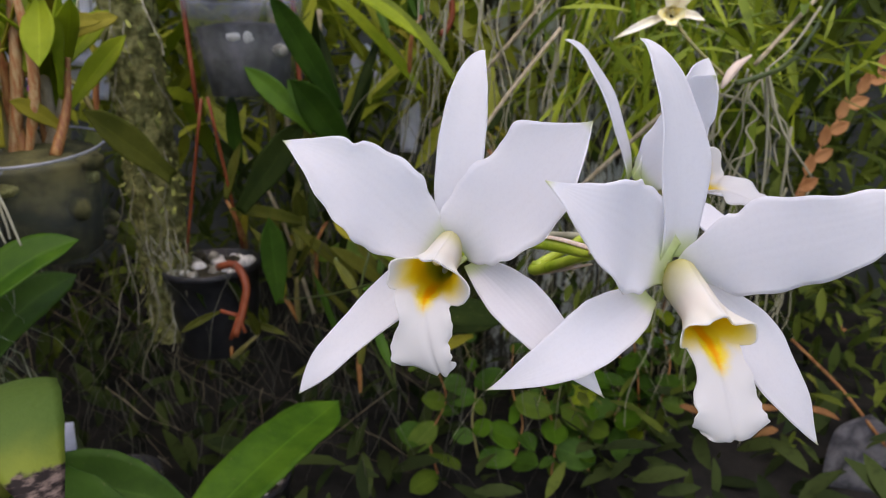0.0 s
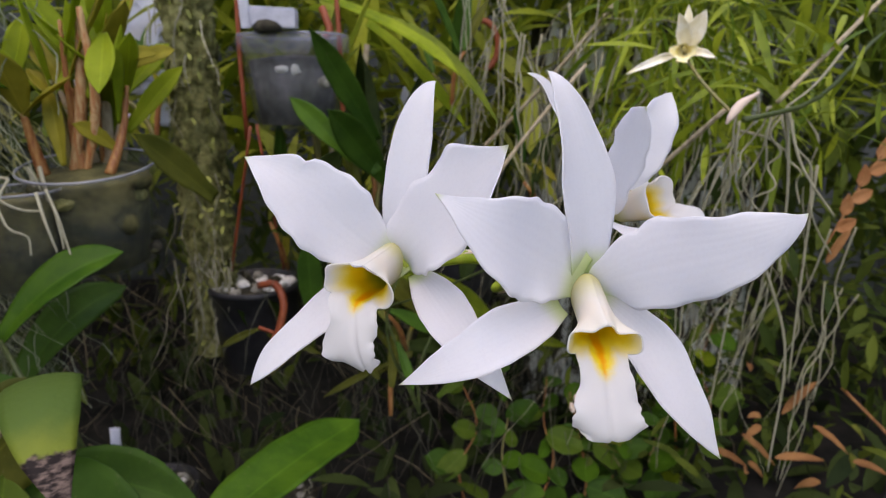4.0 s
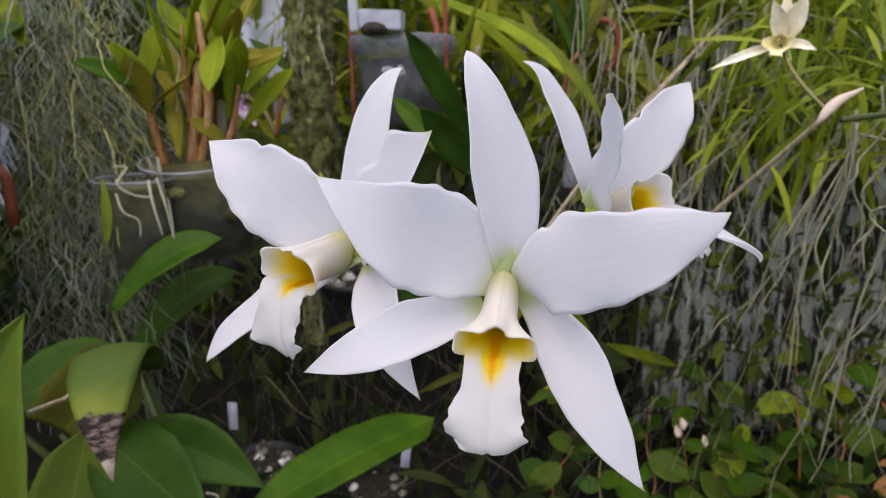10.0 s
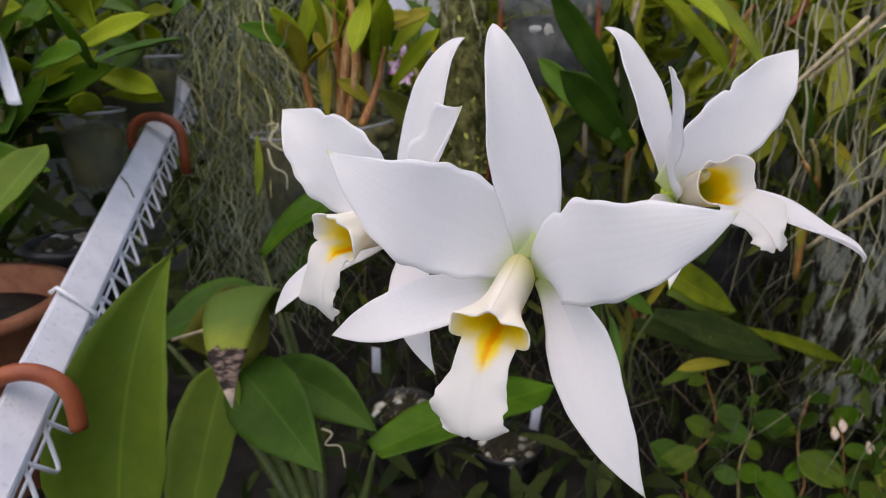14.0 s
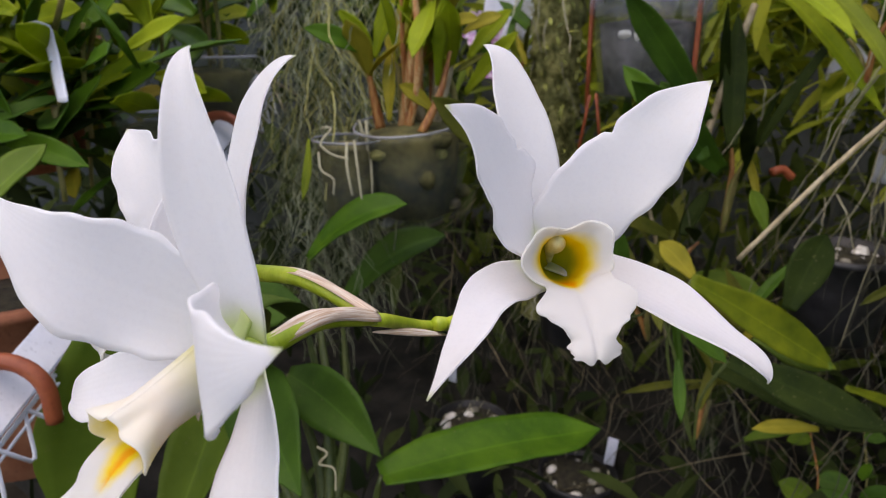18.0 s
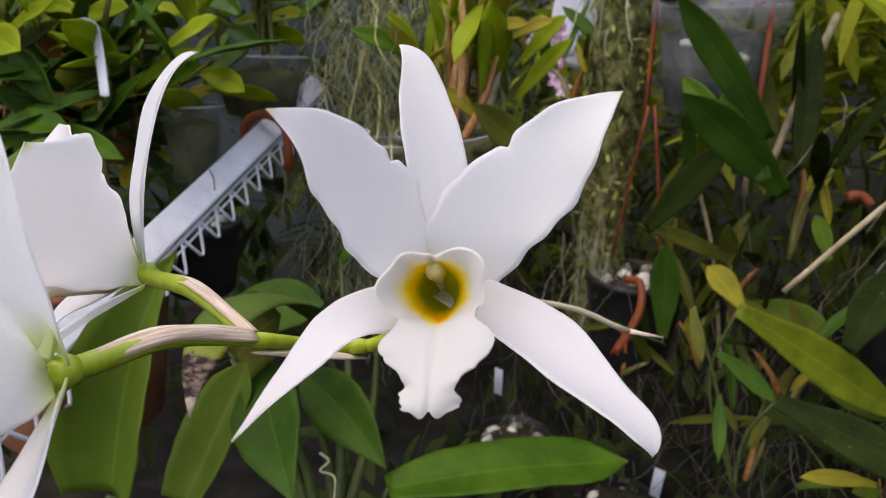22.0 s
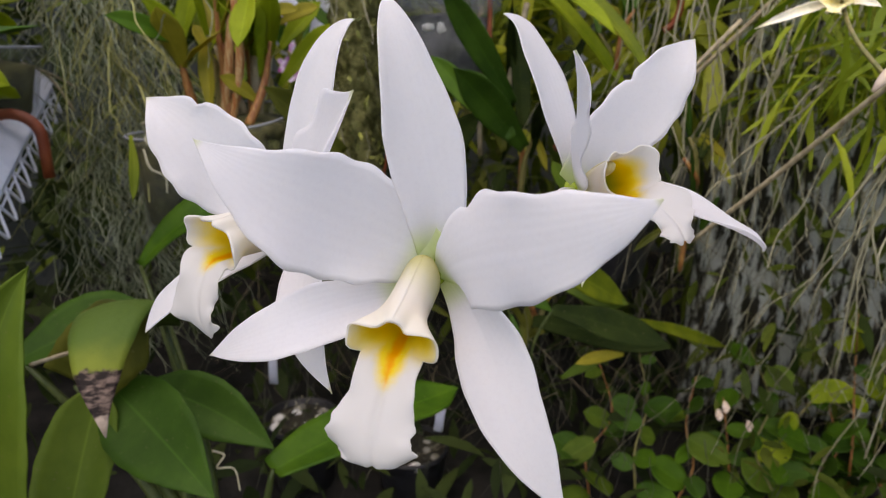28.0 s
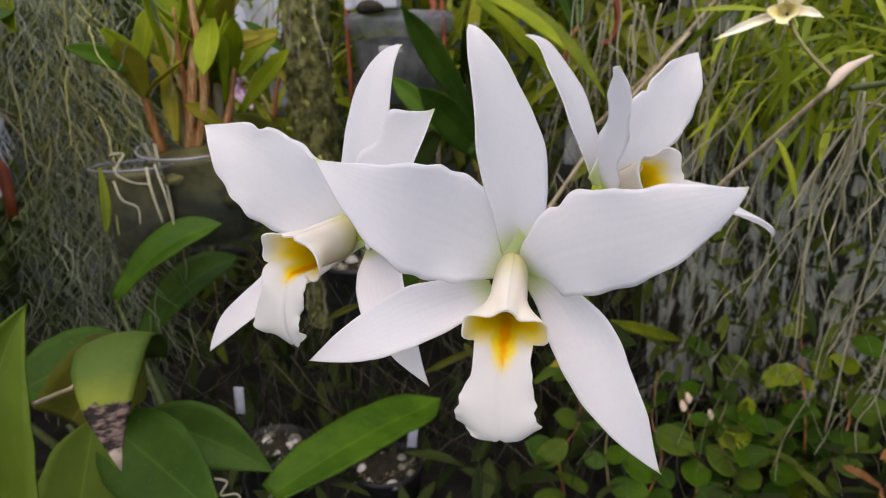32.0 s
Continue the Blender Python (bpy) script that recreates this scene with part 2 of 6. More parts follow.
LEAF_YELLOW = leaf_material("yellowing_leaf", (0.20, 0.19, 0.018), (0.37, 0.32, 0.035), 0.5, 0.4)
LEAF_DRY = leaf_material("dry_orange_leaf", (0.32, 0.12, 0.04), (0.52, 0.26, 0.11), 0.6)
LEAF_BROWN = leaf_material("dry_brown_leaf", (0.13, 0.055, 0.02), (0.33, 0.16, 0.06), 0.7)
LEAF_BURNT = burnt_material()
CANE = plain_material("ribbed_cane", (0.12, 0.13, 0.03), (0.24, 0.19, 0.07), 40, 0.5, 0.3, squash=(6, 6, 1))
CANE_RED = plain_material("reddish_dry_cane", (0.20, 0.055, 0.016), (0.40, 0.20, 0.06), 38, 0.55, 0.3, squash=(6, 6, 1))
CANE_SHEATH = plain_material("papery_cane_sheath", (0.36, 0.10, 0.02), (0.55, 0.38, 0.18), 60, 0.6, 0.4, squash=(5, 5, 1))
BARK = plain_material("mossy_bark", (0.09, 0.095, 0.028), (0.46, 0.45, 0.18), 55, 0.95, 1.0, 0.02, 0.12)
ROOT = island_material("pale_aerial_root", (0.20, 0.19, 0.11), (0.52, 0.49, 0.35), 0.75)
MOSS = island_material("grey_green_hanging_moss", (0.13, 0.155, 0.088), (0.42, 0.45, 0.31), 0.85)
MOSS_YELLOW = island_material("olive_twisted_moss", (0.16, 0.16, 0.045), (0.46, 0.45, 0.17), 0.85)
POT_MIX = plain_material("mossy_bark_mix", (0.022, 0.024, 0.011), (0.13, 0.12, 0.045), 26, 0.9, 0.6, 0.004, 0.2)
PATCHY = patchy_material()
LEAF_GOLD = leaf_material("yellow_olive_leaf", (0.080, 0.120, 0.010), (0.20, 0.245, 0.017), 0.5, 0.3)
# Dim copy of ROOT, with the shade mixed into its grey.
DIM_ROOT = island_material("root_dimmed_for_shade", (0.045, 0.045, 0.030), (0.15, 0.145, 0.10), 0.8)
MOSS_GREEN = island_material("short_green_moss", (0.06, 0.07, 0.015), (0.36, 0.38, 0.09), 0.8)
# Low bush leaves: green darkened to stand in for shade near the bench.
LOW_LEAF = island_material("low_leaf_darkened_for_shade", (0.016, 0.034, 0.005), (0.105, 0.135, 0.018), 0.65, 0.15, 0.12)
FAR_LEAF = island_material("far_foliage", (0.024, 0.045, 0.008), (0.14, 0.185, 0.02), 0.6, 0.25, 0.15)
# Upper thicket green is raised in colour to stand in for overhead light.
BRIGHT_LEAF = island_material("leaf_brightened_as_lit", (0.13, 0.20, 0.013), (0.52, 0.54, 0.06), 0.45, 0.5)
GRASS_LEAF = island_material("narrow_bright_leaf", (0.075, 0.14, 0.008), (0.34, 0.40, 0.03), 0.45, 0.35, 0.2)
TWIG = island_material("dry_twig", (0.075, 0.055, 0.035), (0.28, 0.23, 0.14), 0.8)
CLEAR = clear_material("hazy_clear_plastic", (0.20, 0.215, 0.20), (0.10, 0.12, 0.075), 0.10)
HAZE = clear_material("milky_clear_plastic", (0.36, 0.36, 0.44), (0.26, 0.27, 0.33), 0.22)
BLACK = plain_material("black_plastic", (0.012, 0.012, 0.014), (0.022, 0.022, 0.024), 60, 0.4, 0.1)
DARK_MIX = plain_material("damp_bark_mix", (0.016, 0.015, 0.010), (0.060, 0.052, 0.030), 70, 0.9, 1.0, 0.006)
GREY_MIX = plain_material("grey_stone_mix", (0.05, 0.05, 0.055), (0.15, 0.145, 0.15), 40, 0.9, 1.0, 0.005, 0.2)
TERRACOTTA = plain_material("terracotta", (0.22, 0.070, 0.034), (0.34, 0.135, 0.07), 25, 0.85, 0.2)
RUST = plain_material("orange_brown_plastic", (0.20, 0.040, 0.014), (0.28, 0.07, 0.024), 60, 0.5, 0.15)
RAIL = plain_material("chipped_white_enamel", (0.53, 0.54, 0.59), (0.63, 0.64, 0.68), 35, 0.4, 0.1)
PERLITE = plain_material("pale_pebble", (0.62, 0.60, 0.55), (0.80, 0.78, 0.74), 90, 0.8, 0.3)
TAG = plain_material("white_plastic_tag", (0.62, 0.63, 0.74), (0.72, 0.73, 0.82), 40, 0.4, 0.05)
GREY_PLASTIC = plain_material("dull_white_plastic", (0.34, 0.35, 0.40), (0.46, 0.47, 0.52), 40, 0.5, 0.05)
STICK = plain_material("bamboo_stick", (0.24, 0.19, 0.11), (0.44, 0.37, 0.24), 50, 0.6, 0.2, squash=(4, 4, 1))
POT_RIM = plain_material("pale_clear_plastic_rim", (0.18, 0.19, 0.20), (0.27, 0.28, 0.30), 40, 0.25, 0.05)
DULL_STONE = plain_material("dull_stone", (0.16, 0.15, 0.12), (0.36, 0.34, 0.28), 90, 0.8, 0.3)
WALL = plain_material("dim_greenhouse_wall", (0.05, 0.06, 0.055), (0.11, 0.125, 0.12), 3, 0.9, 0.3)
# Bench boards are near black so that shade under the plants is painted in.
BENCH = plain_material("boards_darkened_for_shade", (0.012, 0.012, 0.011), (0.032, 0.030, 0.026), 12, 0.9, 0.6, 0.006, 0.12)
# Leaf green taken nearly to black: the shade low down is in the colour.
SHADE_LEAF = island_material("leaf_coloured_for_shade", (0.014, 0.024, 0.008), (0.050, 0.072, 0.018), 0.8, 0.15, 0.10)
SOIL = plain_material("dark_ground", (0.020, 0.017, 0.013), (0.045, 0.04, 0.03), 6, 0.95, 0.6, 0.01, 0.12)
PURPLE = plain_material("spotted_purple_petal", (0.34, 0.03, 0.26), (0.84, 0.78, 0.84), 120, 0.5, 0.05)


# ---- building tools ----
def part(name, bm, material, parent=None, label=""):
    """Links a bmesh as one smooth mesh, under a thing or part."""
    me = bpy.data.meshes.new(name)
    bm.to_mesh(me)
    bm.free()
    for p in me.polygons:
        p.use_smooth = True
    me.materials.append(material)
    ob = new(name, me)
    if parent:
        under(ob, parent)
    if label:
        ob["label"] = label
    return ob


def under(ob, parent):
    """Parents ob, whose mesh is in world places, to a thing or to one of its parts."""
    ob.parent = parent
    if parent.data is None:
        ob.matrix_parent_inverse = Matrix.Translation(-parent.location)


def thing(name, label, category, at, group=""):
    ob = tagged(new(name), label, category, group)
    ob.location = at
    return ob


def hermite(keys, values, s):
    values = np.asarray(values, float)
    d = np.gradient(values, keys)
    i = np.clip(np.searchsorted(keys, s, side="right") - 1, 0, len(keys) - 2)
    h = keys[i + 1] - keys[i]
    u = (s - keys[i]) / h
    return (2 * u**3 - 3 * u**2 + 1) * values[i] + (u**3 - 2 * u**2 + u) * h * d[i] + (3 * u**2 - 2 * u**3) * values[i + 1] + (u**3 - u**2) * h * d[i + 1]


def spine(base, bow, hook, tip, s):
    b, e = np.array(base), np.array(tip)
    c1, c2 = b + (e - b) / 3 + np.array(bow), b + 2 * (e - b) / 3 + np.array(hook)
    s = s[:, None]
    p = (1 - s) ** 3 * b + 3 * (1 - s) ** 2 * s * c1 + 3 * (1 - s) * s**2 * c2 + s**3 * e
    d = 3 * (1 - s) ** 2 * (c1 - b) + 6 * (1 - s) * s * (c2 - c1) + 3 * s**2 * (e - c2)
    return p, d / np.linalg.norm(d, axis=1, keepdims=True)


def sheet(points, rows, cols, thick):
    """A bmesh sheet of rows x cols points with UVs (across, along) and a thin rim."""
    bm = bmesh.new()
    vs = [bm.verts.new(p) for p in points]
    layer = bm.loops.layers.uv.new("UVMap")
    for i in range(rows - 1):
        for j in range(cols - 1):
            ids = (i * cols + j, i * cols + j + 1, (i + 1) * cols + j + 1, (i + 1) * cols + j)
            f = bm.faces.new([vs[k] for k in ids])
            for lp, k in zip(f.loops, ids):
                lp[layer].uv = ((k % cols) / (cols - 1), (k // cols) / (rows - 1))
    if thick:
        bm.normal_update()
        back = [bm.verts.new(v.co - v.normal * thick) for v in vs]
        edge = [j for j in range(cols)] + [i * cols + cols - 1 for i in range(1, rows)]
        edge += [(rows - 1) * cols + j for j in range(cols - 2, -1, -1)] + [i * cols for i in range(rows - 2, 0, -1)]
        quads = [[(i * cols + j, 1), ((i + 1) * cols + j, 1), ((i + 1) * cols + j + 1, 1), (i * cols + j + 1, 1)] for i in range(rows - 1) for j in range(cols - 1)]
        quads += [[(b, 0), (a, 0), (a, 1), (b, 1)] for a, b in zip(edge, edge[1:] + edge[:1])]
        for ids in quads:
            f = bm.faces.new([(back if rear else vs)[k] for k, rear in ids])
            for lp, (k, rear) in zip(f.loops, ids):
                lp[layer].uv = ((k % cols) / (cols - 1), (k // cols) / (rows - 1))
    return bm


STATIONS = np.array([0, 0.18, 0.4, 0.62, 0.82, 1.0])


def blade(base, tip, face, bow=(0, 0, 0), hook=(0, 0, 0), turn=(0, 0), root=2.0, port=(5, 5, 5, 5), board=None, cup=0.1, ripple=0.0, thick=0.0006, rows=30, cols=13, fold=0.0, seed=0, nick=None):
    """A petal or leaf along a bent spine. Widths, bow and hook in millimetres; port and board are its half widths on either side."""
    s = np.linspace(0, 1, rows)
    board = board or port
    p, d = spine(base, np.array(bow) / 1000, np.array(hook) / 1000, tip, s)
    w = np.cross(np.array(face, float), d)
    w /= np.linalg.norm(w, axis=1, keepdims=True)
    n = np.cross(d, w)
    ph = (turn[0] + turn[1] * s)[:, None]
    across = np.cos(ph) * w + np.sin(ph) * n
    out = np.cross(d, across)
    ends = np.maximum(hermite(STATIONS, np.r_[root, port, 0.0], s), 0.05), np.maximum(hermite(STATIONS, np.r_[root, board, 0.0], s), 0.05)
    lat = np.linspace(-1, 1, cols)
    rnd = random.Random(seed)
    ph_a, ph_b = rnd.uniform(0, 6.3), rnd.uniform(0, 6.3)
    pts = []
    for i in range(rows):
        for x in lat:
            half = (ends[0] if x < 0 else ends[1])[i] / 1000
            edge = abs(x) ** 3
            if nick and (x < 0) == (nick[0] < 0):
                half *= 1 - nick[2] * math.exp(-(((s[i] - nick[1]) / (0.010 if s[i] < nick[1] else 0.034)) ** 2))
            wave = ripple / 1000 * edge * math.sin(s[i] * 17 + (ph_a if x < 0 else ph_b)) * math.sin(math.pi * min(1, s[i] * 1.05)) ** 0.5
            rag = 1 + ripple * 0.022 * edge * math.sin(s[i] * 41 + (ph_b if x < 0 else ph_a))
            pts.append(p[i] + across[i] * x * half * rag + out[i] * (cup * half * x * x + wave - fold * half * (1 - abs(x))))
    return sheet([tuple(q) for q in pts], rows, cols, thick)


def tube(path, radii, sides=8):
    """A bent rod through the points of path."""
    bm = bmesh.new()
    pts = [Vector(q) for q in path]
    if isinstance(radii, (int, float)):
        radii = [radii] * len(pts)
    loops, ref = [], None
    for i, q in enumerate(pts):
        d = (pts[min(i + 1, len(pts) - 1)] - pts[max(i - 1, 0)]).normalized()
        ref = (ref - d * ref.dot(d)).normalized() if ref and (ref - d * ref.dot(d)).length > 1e-6 else d.orthogonal().normalized()
        side = d.cross(ref)
        loops.append([bm.verts.new(q + (ref * math.cos(a) + side * math.sin(a)) * radii[i]) for a in (2 * math.pi * k / sides for k in range(sides))])
    for a, b in zip(loops, loops[1:]):
        for k in range(sides):
            bm.faces.new((a[k], a[(k + 1) % sides], b[(k + 1) % sides], b[k]))
    bm.faces.new(loops[0][::-1])
    bm.faces.new(loops[-1])
    return bm


def curve(points, n=20):
    """A smooth line of n points through the given ones."""
    pts = np.array(points, float)
    k = np.r_[0, np.cumsum(np.linalg.norm(np.diff(pts, axis=0), axis=1))]
    s = np.linspace(0, k[-1], n)
    return np.stack([hermite(k, pts[:, c], s) for c in range(3)], 1)


def lathe(profile, centre, sides=32):
    """A turned body: profile of (radius, height) from centre."""
    bm = bmesh.new()
    loops = []
    for r, h in profile:
        loops.append([bm.verts.new((centre[0] + r * math.cos(2 * math.pi * k / sides), centre[1] + r * math.sin(2 * math.pi * k / sides), centre[2] + h)) for k in range(sides)])
    for a, b in zip(loops, loops[1:]):
        for k in range(sides):
            bm.faces.new((a[k], a[(k + 1) % sides], b[(k + 1) % sides], b[k]))
    bm.faces.new(loops[0][::-1])
    bm.faces.new(loops[-1])
    return bm


def box(bm, centre, size, m=None):
    r = bmesh.ops.create_cube(bm, size=1.0, matrix=(m or Matrix.Translation(centre)) @ Matrix.Diagonal((*size, 1)))
    return r["verts"]


def pebble(centre, r, seed):
    rnd = random.Random(seed)
    bm = bmesh.new()
    bmesh.ops.create_icosphere(bm, subdivisions=2, radius=r)
    k = [rnd.uniform(0.7, 1.25) for _ in range(3)]
    for v in bm.verts:
        f = 1 + 0.22 * noise.noise(v.co * (1.3 / r) + Vector((seed, 0, 0)))
        v.co = Vector((v.co.x * k[0] * f, v.co.y * k[1] * f, v.co.z * k[2] * f * 0.85)) + Vector(centre)
    return bm


def leaf(name, base, tip, width, material, label, face=(0, -0.3, 1), bow=(0, 0, 0), hook=None, cup=0.12, fold=0.22, turn=(0, 0), shape=(0.6, 0.95, 1.0, 0.72), root=0.3, parent=None, ripple=0.6, seed=0, category="leaf", group=""):
    """One leaf: width is its full width in millimetres."""
    h = width / 2
    bm = blade(base, tip, face, bow, hook if hook is not None else bow, turn, h * root, tuple(h * k for k in shape), None, cup, ripple, 0.0011, 26, 9, fold=fold, seed=seed)
    ob = part(name, bm, material, parent, label if parent else "")
    if not parent:
        tagged(ob, label, category, group)
    return ob


def strands(name, starts, length, sag, radius, material, label, category, parent=None, seed=0, seg=9, wander=0.02, spread=(0.02, 0.02)):
    """Many thin hanging strands joined in one mesh."""
    rnd = random.Random(seed)
    verts, faces = [], []
    for x, y, z in starts:
        ln = length * rnd.uniform(0.45, 1.1)
        r0 = radius * rnd.uniform(0.6, 1.3)
        px, py = x + rnd.gauss(0, spread[0]), y + rnd.gauss(0, spread[1])
        pz = z
        a, drift = rnd.uniform(0, 6.3), rnd.uniform(-1, 1) * sag
        base = len(verts)
        for i in range(seg):
            r = r0 * (1 - 0.6 * i / (seg - 1))
            for k in range(3):
                verts.append((px + r * math.cos(2.094 * k), py + r * math.sin(2.094 * k), pz))
            a += rnd.gauss(0, 0.9)
            px += wander * math.cos(a) * ln / seg * 4 + drift * ln / seg
            py += wander * math.sin(a) * ln / seg * 4
            pz -= ln / seg * rnd.uniform(0.7, 1.2)
        for i in range(seg - 1):
            for k in range(3):
                faces.append((base + 3 * i + k, base + 3 * i + (k + 1) % 3, base + 3 * i + 3 + (k + 1) % 3, base + 3 * i + 3 + k))
    me = bpy.data.meshes.new(name)
    me.from_pydata(verts, [], faces)
    me.materials.append(material)
    for p in me.polygons:
        p.use_smooth = True
    ob = new(name, me)
    if parent:
        under(ob, parent)
        return tagged(ob, label, "", kind="stuff")
    return tagged(ob, label, category, kind="stuff")


def foliage(name, places, size, material, label, category="foliage", seed=0, slim=0.3, droop=0.5, bend=0.25, parent=None):
    """Many small leaves, each a bent four-quad blade, joined in one mesh."""
    rnd = random.Random(seed)
    verts, faces = [], []
    for x, y, z in places:
        ln = size * rnd.uniform(0.5, 1.3)
        az, el = rnd.uniform(0, 6.283), rnd.uniform(-1.0, 1.0) - droop
        d = Vector((math.cos(az) * math.cos(el), math.sin(az) * math.cos(el), math.sin(el)))
        side = d.cross(Vector((rnd.gauss(0, 0.4), rnd.gauss(0, 0.4), 1))).normalized()
        up = side.cross(d)
        hw = ln * slim / 2
        b = len(verts)
        o = Vector((x, y, z))
        for k, wk in ((0, 0.15), (0.3, 0.85), (0.6, 1.0), (0.85, 0.6), (1.0, 0.04)):
            c = o + d * ln * k - up * ln * bend * k * k
            for sgn in (-1, 0, 1):
                verts.append(tuple(c + side * hw * wk * sgn + up * (0.15 * hw * abs(sgn))))
        for k in range(4):
            for j in range(2):
                faces.append((b + 3 * k + j, b + 3 * k + j + 1, b + 3 * k + 4 + j, b + 3 * k + 3 + j))
    me = bpy.data.meshes.new(name)
    me.from_pydata(verts, [], faces)
    me.materials.append(material)
    for p in me.polygons:
        p.use_smooth = True
    ob = new(name, me)
    if parent:
        under(ob, parent)
        return tagged(ob, label, "", kind="stuff")
    return tagged(ob, label, category, kind="stuff")


def cloud(n, lo, hi, seed):
    """Places spread through a box, thinning out unevenly at its edges."""
    rnd = random.Random(seed)
    spots = []
    for _ in range(n):
        p = Vector([rnd.uniform(a, b) for a, b in zip(lo, hi)])
        swell = noise.noise_vector(p * 3.0 + Vector((seed, 0, 0)))
        spots.append(tuple(p[c] + (0.09 * swell[c] + rnd.gauss(0, 0.025)) * (hi[c] - lo[c]) for c in range(3)))
    return spots


# ---- setting ----
def slab(name, centre, size, material, label, category):
    bm = bmesh.new()
    box(bm, centre, size)
    ob = part(name, bm, material)
    for p in ob.data.polygons:
        p.use_smooth = False
    return tagged(ob, label, category, kind="structure")


slab("ground", (0, 0, -0.05), (60, 60, 0.1), SOIL, "dark greenhouse ground under the plants", "ground")
slab("wall_north", (0, 2.6, 1.3), (7.0, 0.08, 2.6), WALL, "dim greenhouse wall behind the plants", "wall")
slab("wall_west", (-2.4, 0.4, 1.3), (0.08, 4.3, 2.6), WALL, "dim greenhouse side wall", "wall")
slab("bench", (0, 1.35, 0.47), (3.6, 2.3, 0.06), BENCH, "weathered plant bench under the pots, darkened in colour for shade", "bench")
slab("wall_east", (2.4, 0.4, 1.3), (0.08, 4.3, 2.6), WALL, "dim greenhouse side wall", "wall")


# ---- the white orchid ----
def ease(x):
    x = min(1.0, max(0.0, x))
    return x * x * (3 - 2 * x)


def lip_shape(base, mouth, end, across, wide, high, wing, flare, rim_top, port, board, sag=0.6, seed=0, spread=(1.55, 0.62)):
    """Surface of a lip: tube(s, th, gap) rolls round the column, apron(v, x, gap) hangs from its lower rim."""
    b, m, e = np.array(base), np.array(mouth), np.array(end)
    long = np.linalg.norm(m - b)
    d = (m - b) / long
    side = np.array(across, float)
    side = side - d * (d @ side)
    side /= np.linalg.norm(side)
    top = np.cross(side, d)
    turn = 1.05

    def tube_at(s, th, gap=0.0):
        k = abs(th)
        lobe = math.exp(-(((k - spread[0]) / spread[1]) ** 4))
        crest = ease((k - 1.9) / 1.1)
        reach = 1 + (wing * lobe + rim_top * crest - 1.6 * math.exp(-(((math.pi - k) / 0.30) ** 2))) / 1000 / long
        reach += 0.0007 / long * math.sin(7 * th + seed) * ease((k - 0.9) / 0.5)
        q = s * reach
        swell = 0.06 + 0.94 * ease(q / 0.28) ** 0.6
        a = (wide[0] + (wide[1] - wide[0]) * min(q, 1.15)) * swell / 1000
        h = (high[0] + (high[1] - high[0]) * min(q, 1.15)) * swell / 1000
        out = flare / 1000 * max(0.0, (q - 0.62) / 0.38) ** 1.7 * (0.10 + 0.90 * lobe) * ease(k / 1.0)
        wave = 0.0006 * math.sin(5 * th + 2.1 * seed) * ease((s - 0.75) / 0.25) * ease((k - 0.8) / 0.5)
        roll = 1 + 0.008 * th / math.pi
        n = side * math.sin(th) - top * math.cos(th)
        return b + d * long * q + side * math.sin(th) * a * roll - top * math.cos(th) * h * roll + n * (out + wave - gap)

    rim = tube_at(1.0, 0.0)
    ahead = rim + d * np.linalg.norm(e - rim) * 0.30
    before = e + (rim - e) * 0.30 + d * np.linalg.norm(e - rim) * sag * 0.5
    keys = np.array([0, 0.16, 0.34, 0.52, 0.70, 0.86, 1.0])

    def apron_at(v, x, gap=0.0):
        edge = abs(x) ** 3
        jag = 0.5 * math.sin(23 * v + 3 * seed + (0 if x < 0 else 2)) + 0.35 * math.sin(51 * v + seed * 5 + x)
        w = float(hermite(keys, port if x > 0 else board, np.array([v]))[0]) / 1000
        far = v * (1 - ease((v - 0.45) / 0.55) * (0.09 * abs(x) ** 3.2 + 0.045 * math.exp(-(((x + 0.05) / 0.13) ** 2)) + 0.02 * math.sin(9 * x + seed)))
        p = (1 - far) ** 3 * rim + 3 * (1 - far) ** 2 * far * ahead + 3 * (1 - far) * far**2 * before + far**3 * e
        t = 3 * (1 - far) ** 2 * (ahead - rim) + 6 * (1 - far) * far * (before - ahead) + 3 * far**2 * (e - before)
        t /= np.linalg.norm(t)
        sd = side - t * (t @ side)
        sd /= np.linalg.norm(sd)
        tp = np.cross(sd, t)
        th = x * turn
        first = tube_at(1.0, th) - rim
        flat = ease(v / 0.42)
        hold = 1 - ease(v / 0.62)
        lift = (first @ top) * hold - 0.0016 * x * x * ease((v - 0.5) / 0.5)
        lift += edge * 0.0013 * math.sin(15 * v + seed * 2 + (0 if x < 0 else 1.7)) * ease(v * 1.6) - 0.0006 * math.exp(-((x / 0.10) ** 2)) * ease(v * 3)
        reach = (first @ side) * (1 - flat) + x * w * flat + (edge * jag * 0.0009 * ease(v * 2 - 0.4)) * (1 if x > 0 else -1)
        return p + sd * reach + tp * (lift + gap) + d * (first @ d) * (1 - flat)

    return tube_at, apron_at


